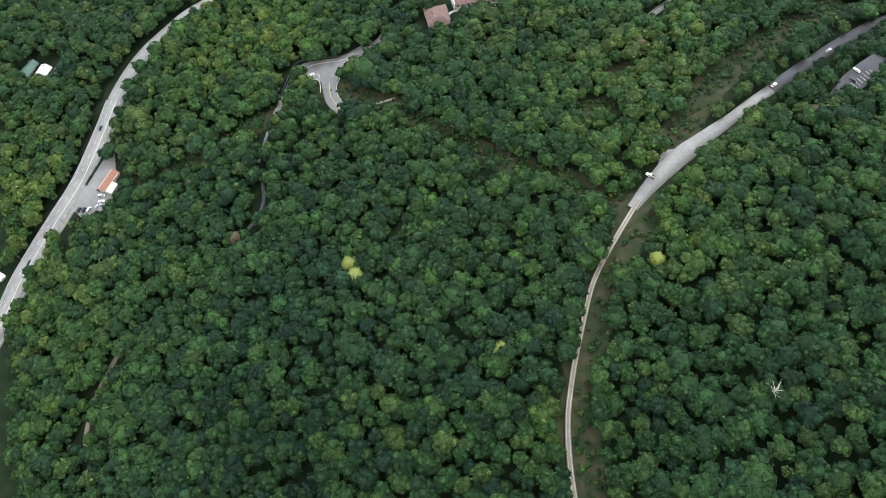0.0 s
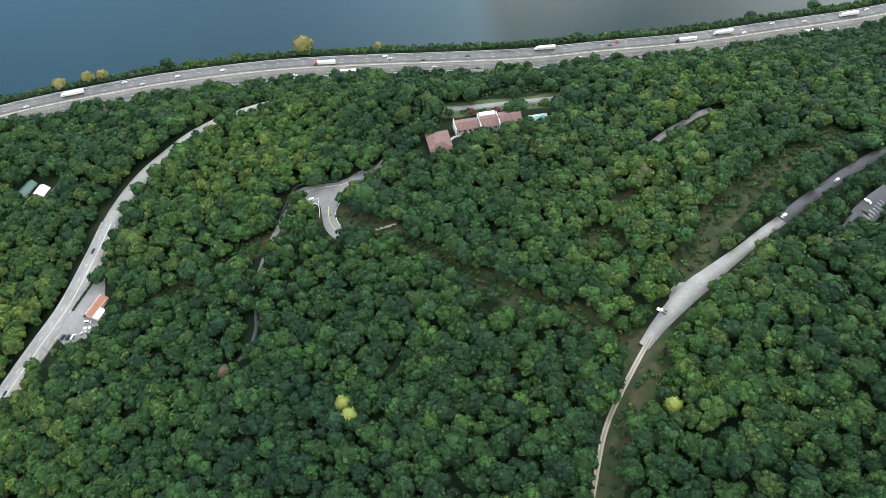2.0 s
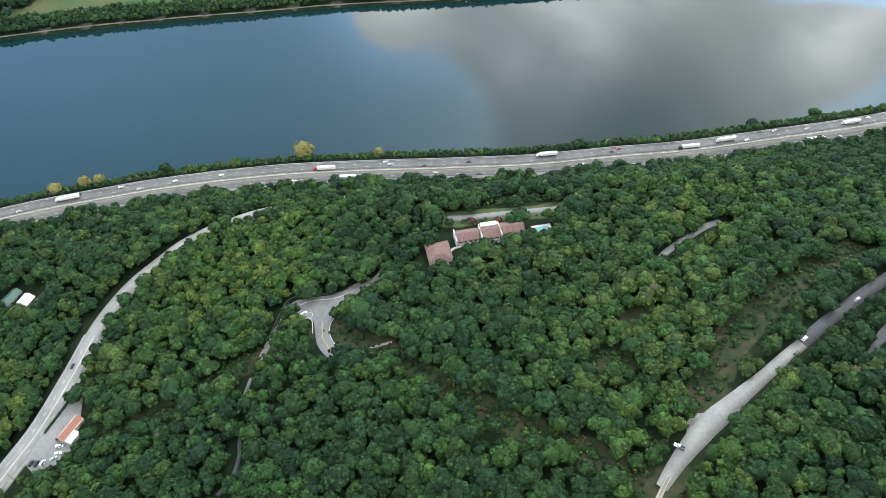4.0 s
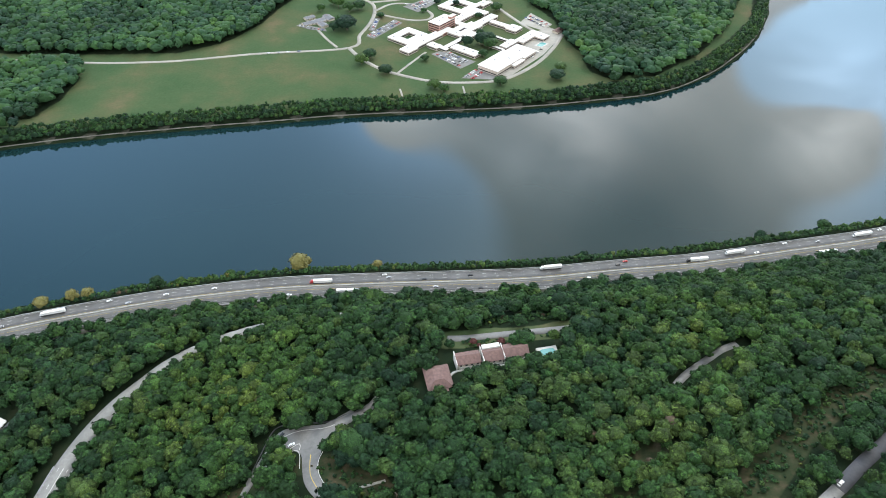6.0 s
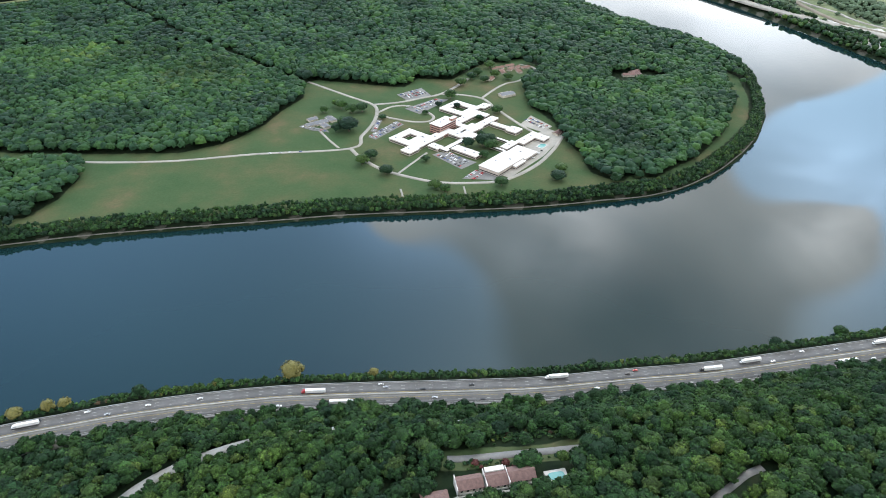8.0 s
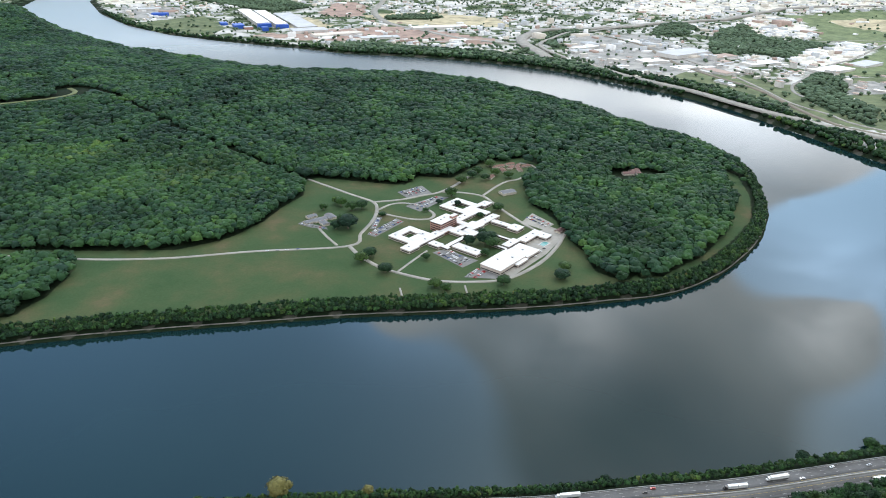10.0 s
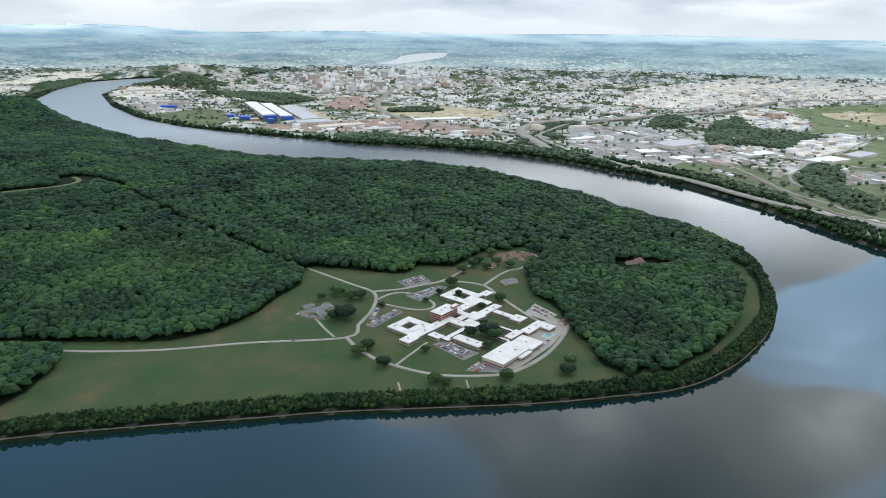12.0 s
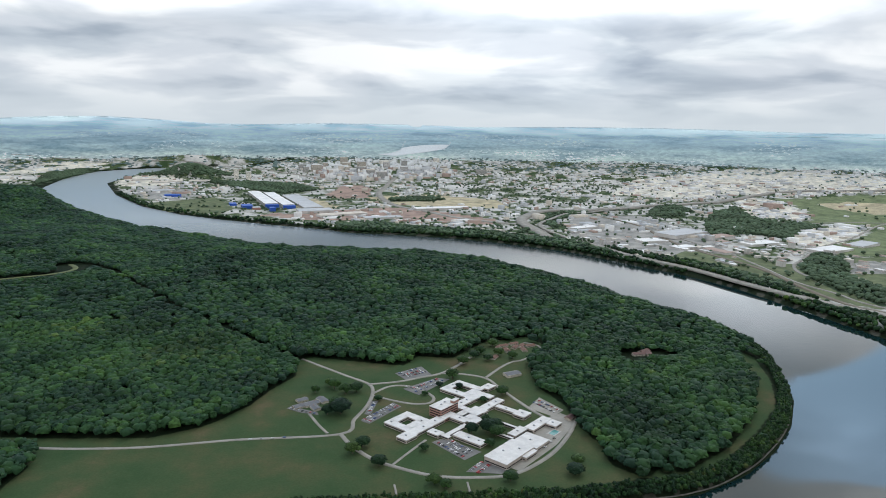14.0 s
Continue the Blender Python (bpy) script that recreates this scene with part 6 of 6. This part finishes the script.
def town_block(name, x, y, turn, l, w, h, roof, label, category, group="", wall=None, windows=0, base=0.0):
    """A flat-roofed city building with a raised roof slab, and window bands where they show."""
    z = zh(x, y) - 2 + base
    mt = Matrix.Translation((x, y, z)) @ Euler((0, 0, radians(turn))).to_matrix().to_4x4()
    org = Vector(drawn_in(np.array((x, y, z))))
    t = thing(name, Matrix.Translation(org), label, category, group)

    def put(nm, bm, mat, parent=t):
        bm.transform(mt)
        moved(bm)
        bm.transform(Matrix.Translation(-org))
        return part(nm, bm, mat, parent)

    wl = put("wall", boxes((-l / 2, l / 2, -w / 2, w / 2, 0, h)), wall or M_WALLS)
    put("roof", boxes((-l / 2 - 0.4, l / 2 + 0.4, -w / 2 - 0.4, w / 2 + 0.4, h, h + 0.8)), roof)
    for k in range(windows):
        z0 = 3 + (h - 4) * k / windows
        put("window_band", boxes((-l / 2 - 0.15, l / 2 + 0.15, -w / 2 - 0.15, w / 2 + 0.15, z0, z0 + (h - 4) / windows * 0.18)), M_GLASS, wl)
    return t


M_TAN = plain("tan_tower_wall", (0.86, 0.81, 0.71), 0.85, var=0.12, scale=0.02)
town_block("tower_block", -1587, 4692, 20, 30, 22, 72, ROOF_TONES[0], "tall tan apartment tower by the river", "tower", "apartment towers", M_TAN, 12)
town_block("tower_block", -1487, 4640, 20, 34, 22, 58, ROOF_TONES[0], "shorter tan apartment tower by the river", "tower", "apartment towers", M_TAN, 10)
# blue-ended warehouses
for x, y, l, w, h, tone in ((-1058, 3546, 566, 60, 16, 0), (-969, 3519, 554, 54, 14, 0), (-846, 3487, 560, 88, 11, 1)):
    t = town_block("warehouse", x, y, 116, l, w, h, ROOF_TONES[tone], "long white-roofed warehouse with blue end walls", "warehouse", "blue warehouses", M_CONCRETE)
    if tone == 0:
        town_block("mill_building", x + 0.4384 * (l / 2 + 12), y - 0.8988 * (l / 2 + 12), 116, 22, w, h + 1.5, M_BLUE, "blue sheet-metal front building of a warehouse", "warehouse", "blue fronts", M_BLUE)
for x, y, l, w, h, wall in ((-1040, 3262, 70, 44, 15, M_BLUE), (-985, 3228, 40, 36, 12, M_BRICK), (-1130, 3330, 60, 30, 10, M_BLUE), (-900, 3190, 36, 24, 18, M_BLUE)):
    town_block("mill_building", x, y, 116, l, w, h, ROOF_TONES[1] if wall is M_BRICK else M_BLUE, "small riverside mill building of coloured metal", "building", "mill buildings", wall)
town_block("warehouse", -1545, 3620, 10, 75, 40, 16, M_BLUE, "small bright blue warehouse near the shore", "warehouse", "", M_BLUE)
for x, y, l, w, h, tone in ((770, 2745, 190, 95, 13, 1), (620, 2600, 90, 60, 10, 0), (890, 2690, 110, 55, 10, 3), (700, 2480, 80, 45, 8, 0), (-560, 3050, 210, 60, 10, 2), (-380, 3010, 160, 50, 9, 1), (-150, 3350, 260, 60, 10, 0),
                            (-700, 3150, 150, 90, 12, 1), (430, 2860, 120, 40, 9, 0), (980, 2560, 130, 60, 10, 0), (1180, 2480, 150, 70, 10, 0), (1350, 2600, 140, 60, 9, 1), (-1700, 3850, 120, 60, 10, 1), (-1900, 4350, 180, 70, 10, 2),
                            (-2100, 4480, 160, 60, 10, 2), (-1750, 4480, 130, 60, 10, 2), (1300, 2200, 130, 70, 9, 0), (1420, 2080, 100, 60, 8, 0), (1500, 2350, 150, 80, 9, 0)):
    town_block("depot", x, y, city_rng.uniform(20, 40), l, w, h, ROOF_TONES[tone], "long flat-roofed depot in the riverside yards", "depot", "depots")
# downtown blocks
for x, y, h in ((-1228, 5473, 55), (-932, 5815, 70), (-654, 4985, 48), (-733, 5868, 60), (-1079, 5917, 52), (-1111, 5150, 30), (50, 5502, 40), (-371, 6773, 50), (-1307, 5453, 40), (-1183, 6358, 66), (-880, 5500, 42),
                (-1000, 5600, 36), (-780, 5300, 34), (-560, 5600, 44), (-450, 5200, 30), (-1400, 5700, 38), (-620, 6200, 58), (-820, 6350, 48), (-260, 5900, 34), (120, 5900, 30), (-950, 5250, 28), (-1250, 5900, 45)):
    town_block("office_block", x, y, city_rng.uniform(15, 35), city_rng.uniform(38, 80), city_rng.uniform(28, 50), h, ROOF_TONES[int(city_rng.integers(0, 3))], "tall pale downtown office block", "office building", "downtown blocks",
               (M_TAN, M_WALLS, M_CREAM, M_CONCRETE)[int(city_rng.integers(0, 4))], max(3, int(h // 7)))

# streets and highways of the far side
CITY_ROADS = [
    ("shore_highway", [(120, 2690), (280, 2600), (397, 2493), (453, 2365), (522, 2252), (625, 2114), (702, 1957), (790, 1812), (911, 1668), (1150, 1420), (1500, 1100)], 27, M_GRAVEL, "pale highway along the far river bank"),
    ("interchange_ramp", [(261, 2600), (240, 2737), (201, 2901), (203, 3070), (268, 3254), (388, 3373), (547, 3420), (805, 3572), (1347, 3923), (1894, 4499), (2658, 4742), (4200, 5200)], 44, M_GRAVEL, "pale curving highway interchange ramp"),
    ("inner_ramp", [(330, 2600), (262, 2816), (284, 2979), (401, 3212), (529, 3330), (700, 3480)], 16, M_GRAVEL, "pale inner curve of the highway ramp"),
    ("town_avenue", [(-560, 5000), (-550, 4438), (-519, 3891), (-381, 3486), (-252, 3326), (-113, 3146), (120, 2960), (201, 2901)], 34, M_GRAVEL, "broad pale avenue into the city"),
    ("rail_line", [(560, 3180), (660, 2941), (694, 2651), (752, 2348), (823, 2137), (841, 1936), (869, 1774), (918, 1708), (1150, 1480)], 16, M_DIRT, "brown railway tracks through the yards"),
    ("yard_road", [(700, 2900), (760, 2620), (819, 2440), (834, 2204), (850, 1996), (895, 1882), (946, 1740), (1250, 1440)], 9, M_GRAVEL, "pale road through the yards"),
    ("east_avenue", [(917, 2068), (918, 2130), (957, 2241), (1017, 2317), (1135, 2476), (1400, 2760), (1741, 3141), (2400, 3700)], 10, M_GRAVEL, "pale straight road through green land"),
    ("field_road", [(1250, 3130), (1446, 3147), (1771, 3191), (2600, 3420)], 11, M_GRAVEL, "pale road along the green fields"),
    ("north_bank_highway", [(-5000, 7200), (-4112, 6666), (-3420, 6069), (-3128, 5920), (-2730, 5990), (-2300, 5900), (-1700, 5600), (-900, 4700), (-560, 4600)], 40, M_GRAVEL, "pale highway bridge over the far river bend"),
    ("ridge_road", RIDGE_ROAD, 12, M_LEAF_PATH, "pale road through the wood")]
for nm, pts, w, mat, lab in CITY_ROADS:
    ribbon(nm, curve_through(pts, 30), w, mat, 7.0 if "ramp" in nm else 4.0 if nm == "shore_highway" else 1.2, lab)

# many more buildings and trees, too many and too small to count
n = 17000
az = np.radians(city_rng.uniform(-42, 40, n))
rr = 2000 * (7600 / 2000) ** city_rng.random(n)
bx, by = rr * np.sin(az), 150 + rr * np.cos(az)
dist_city = within_land(bx, by, CITY)
dist_pen = within_land(bx, by, PENINSULA)
field = np.sin(bx / 310 + 1.1) * np.cos(by / 270 + bx / 900) + 0.6 * np.sin(bx / 130 + by / 190) + 0.5 * np.sin(by / 95 - bx / 160)
kind = cover_of(bx, by)
clear = np.ones(n, bool)
for nm, pts, w, mat, lab in CITY_ROADS[:9]:
    clear &= line_distance(bx, by, curve_through(pts, 60))[0] > w / 2 + (34 if "ramp" in nm else 14)
land = ((dist_city > 70) | ((dist_pen > 60) & (by > 4300))) & (np.abs(bx + 950) + np.abs(by - 3440) * 0.5 > 420)
BUILT = np.array((0.62, 0.50, 0.85, 0.012, 0.04, 0.24, 0.03, 0.12, 0.05))      # share of plots built on, by land cover
build = land & clear & ((field > -0.45) | (kind > 0)) & (city_rng.random(n) < BUILT[kind]) & (np.arange(n) < 15000)
build &= ~((dist_pen > 0) & (city_rng.random(n) < 0.55))
idx = np.nonzero(build)[0]
bl, bw = city_rng.uniform(11, 34, n), city_rng.uniform(8, 17, n)
big = city_rng.random(n) < 0.12
bl, bw = np.where(big, bl * 2.1, bl), np.where(big, bw * 2.0, bw)
girth = np.array((1.0, 1.5, 1.5, 1.0, 1.2, 1.4, 1.0, 1.3, 1.1))[kind] * np.where(city_rng.random(n) < 0.5, 0.75, 1.0)
bl, bw = bl * girth, bw * girth
bh = np.where(city_rng.random(n) < 0.06, city_rng.uniform(12, 22, n), city_rng.uniform(4, 9, n))
bh = np.where(kind == COVERS.index("downtown"), city_rng.uniform(7, 30, n), bh)
bt = np.radians(28 + 90 * city_rng.integers(0, 2, n) + city_rng.normal(0, 5, n))
near_i = idx[np.argsort(rr[idx])][:150]
for i in near_i:
    town_block("town_building", bx[i], by[i], math.degrees(bt[i]), bl[i], bw[i], bh[i], ROOF_TONES[int(city_rng.integers(0, 4))], "low flat-roofed building in the riverside district", "building", "town buildings")
far_i = np.setdiff1d(idx, near_i)
bz = height(bx[far_i], by[far_i])
corner = np.array([(-1, -1), (1, -1), (1, 1), (-1, 1)]) * 0.5
# past this range roofs and trees take the haze-tinted colours
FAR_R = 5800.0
for tone in range(4):
    pick = np.nonzero(np.array((0, 0, 0, 1, 1, 0, 2, 2, 3, 1))[np.arange(len(far_i)) * 7 % 10] == tone)[0]
    i = far_i[pick]
    c, s = np.cos(bt[i])[:, None], np.sin(bt[i])[:, None]
    px, py = corner[:, 0] * bl[i][:, None], corner[:, 1] * bw[i][:, None]
    X, Y = px * c - py * s + bx[i][:, None], px * s + py * c + by[i][:, None]
    Z0 = (bz[pick] - 2)[:, None] + 0 * X
    Z1 = Z0 + 2 + bh[i][:, None]
    V = np.concatenate([np.stack([X, Y, Z0], 2), np.stack([X, Y, Z1], 2)], 1).reshape(-1, 3)
    F = np.array([(4, 5, 6, 7), (0, 1, 5, 4), (1, 2, 6, 5), (2, 3, 7, 6), (3, 0, 4, 7)])
    F = (F[None] + (np.arange(len(i)) * 8)[:, None, None]).reshape(-1, 4)
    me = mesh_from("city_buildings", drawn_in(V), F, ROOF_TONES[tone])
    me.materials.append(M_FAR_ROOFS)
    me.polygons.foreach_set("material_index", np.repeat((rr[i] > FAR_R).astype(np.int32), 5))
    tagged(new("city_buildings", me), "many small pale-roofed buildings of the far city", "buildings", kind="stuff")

# shore trees and the city's greenery
shore_line = curve_through([tuple(v) for v in CITY[3:20]], 9)
T = np.gradient(shore_line, axis=0)
T /= np.linalg.norm(T, axis=1)[:, None]
Nn = np.stack([T[:, 1], -T[:, 0]], 1)
rows_ = []
for o in (12, 24, 36, 48, 62, 76, 90, 104, 120):
    q = shore_line + Nn * o + city_rng.uniform(-5, 5, shore_line.shape)
    keep = (q[:, 0] > -420) & (q[:, 0] < (2000 if o < 80 else 760)) if o > 30 else city_rng.random(len(q)) < np.where(q[:, 0] > -480, 1.0, 0.55)
    rows_.append(q[keep])
q = np.vstack(rows_)
ok = line_distance(q[:, 0], q[:, 1], curve_through(CITY_ROADS[0][1], 40) + np.array((-3, -3)))[0] > 20
plant("city_shore_trees", q[ok], coarse_shapes, (9, 17), (8, 17), "dark green trees along the far river bank", -0.05)
m = 19000
az = np.radians(city_rng.uniform(-44, 41, m))
rr = 1750 * (7600 / 1750) ** city_rng.random(m)
tx, ty = rr * np.sin(az), 150 + rr * np.cos(az)
field = np.sin(tx / 310 + 1.1) * np.cos(ty / 270 + tx / 900) + 0.6 * np.sin(tx / 130 + ty / 190) + 0.5 * np.sin(ty / 95 - tx / 160)
kind = cover_of(tx, ty)
LEAFY = np.array((0.30, 0.10, 0.12, 0.05, 0.05, 0.13, 1.0, 0.10, 0.28))           # share of plots with a tree, by land cover
ok = ((within_land(tx, ty, CITY) > 20) | ((within_land(tx, ty, PENINSULA) > 20) & (ty > 4000))) & (((field < -0.45) & (kind == 0)) | (city_rng.random(m) < LEAFY[kind]))
for nm, pts, w, mat, lab in CITY_ROADS[:9]:
    ok &= line_distance(tx, ty, curve_through(pts, 60))[0] > w / 2 + 8
groves = scatter(-3000, 1500, 1700, 5400, 17)
groves = groves[(cover_of(groves[:, 0], groves[:, 1]) == COVERS.index("wood")) & clear_of(groves, [(curve_through(r[1], 60), r[2] / 2 + 9) for r in CITY_ROADS[:9]])]
groves = groves[(within_land(groves[:, 0], groves[:, 1], CITY) > 15) | (groves[:, 1] > 4000)]
groves = groves[city_rng.random(len(groves)) < 0.82]
plant("city_groves", groves, coarse_shapes, (11, 27), (8, 19), "green groves and wooded strips in the city", mat=M_CITY_TREES)
plant("city_trees", np.stack([tx, ty], 1)[ok & (rr < FAR_R)], coarse_shapes, (8, 18), (7, 13), "scattered dark green trees among the city blocks", mat=M_CITY_TREES)
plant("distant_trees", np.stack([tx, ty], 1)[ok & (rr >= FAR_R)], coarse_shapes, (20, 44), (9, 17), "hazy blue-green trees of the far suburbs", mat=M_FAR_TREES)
# matte sheet whose pale colour stands in for reflected sky and haze
far_river = drawn_in(np.array([(x, y, zh(x, y) + 6) for x, y in curve_through(FAR_WATER + FAR_WATER[:1], 300)[:-1]]))
far_me = mesh_from("far_river", far_river, np.arange(len(far_river))[None], plain("hazy_far_water", (0.80, 0.85, 0.88), 0.9, spec=0.1))
tagged(new("far_river", far_me), "pale far bend of the river", "river", kind="structure")
hill = np.stack([city_rng.normal(-1990, 130, 700), city_rng.normal(4890, 80, 700)], 1)
plant("city_hill_trees", hill, coarse_shapes, (18, 30), (14, 20), "wooded hill standing among the city blocks", mat=M_CITY_TREES)
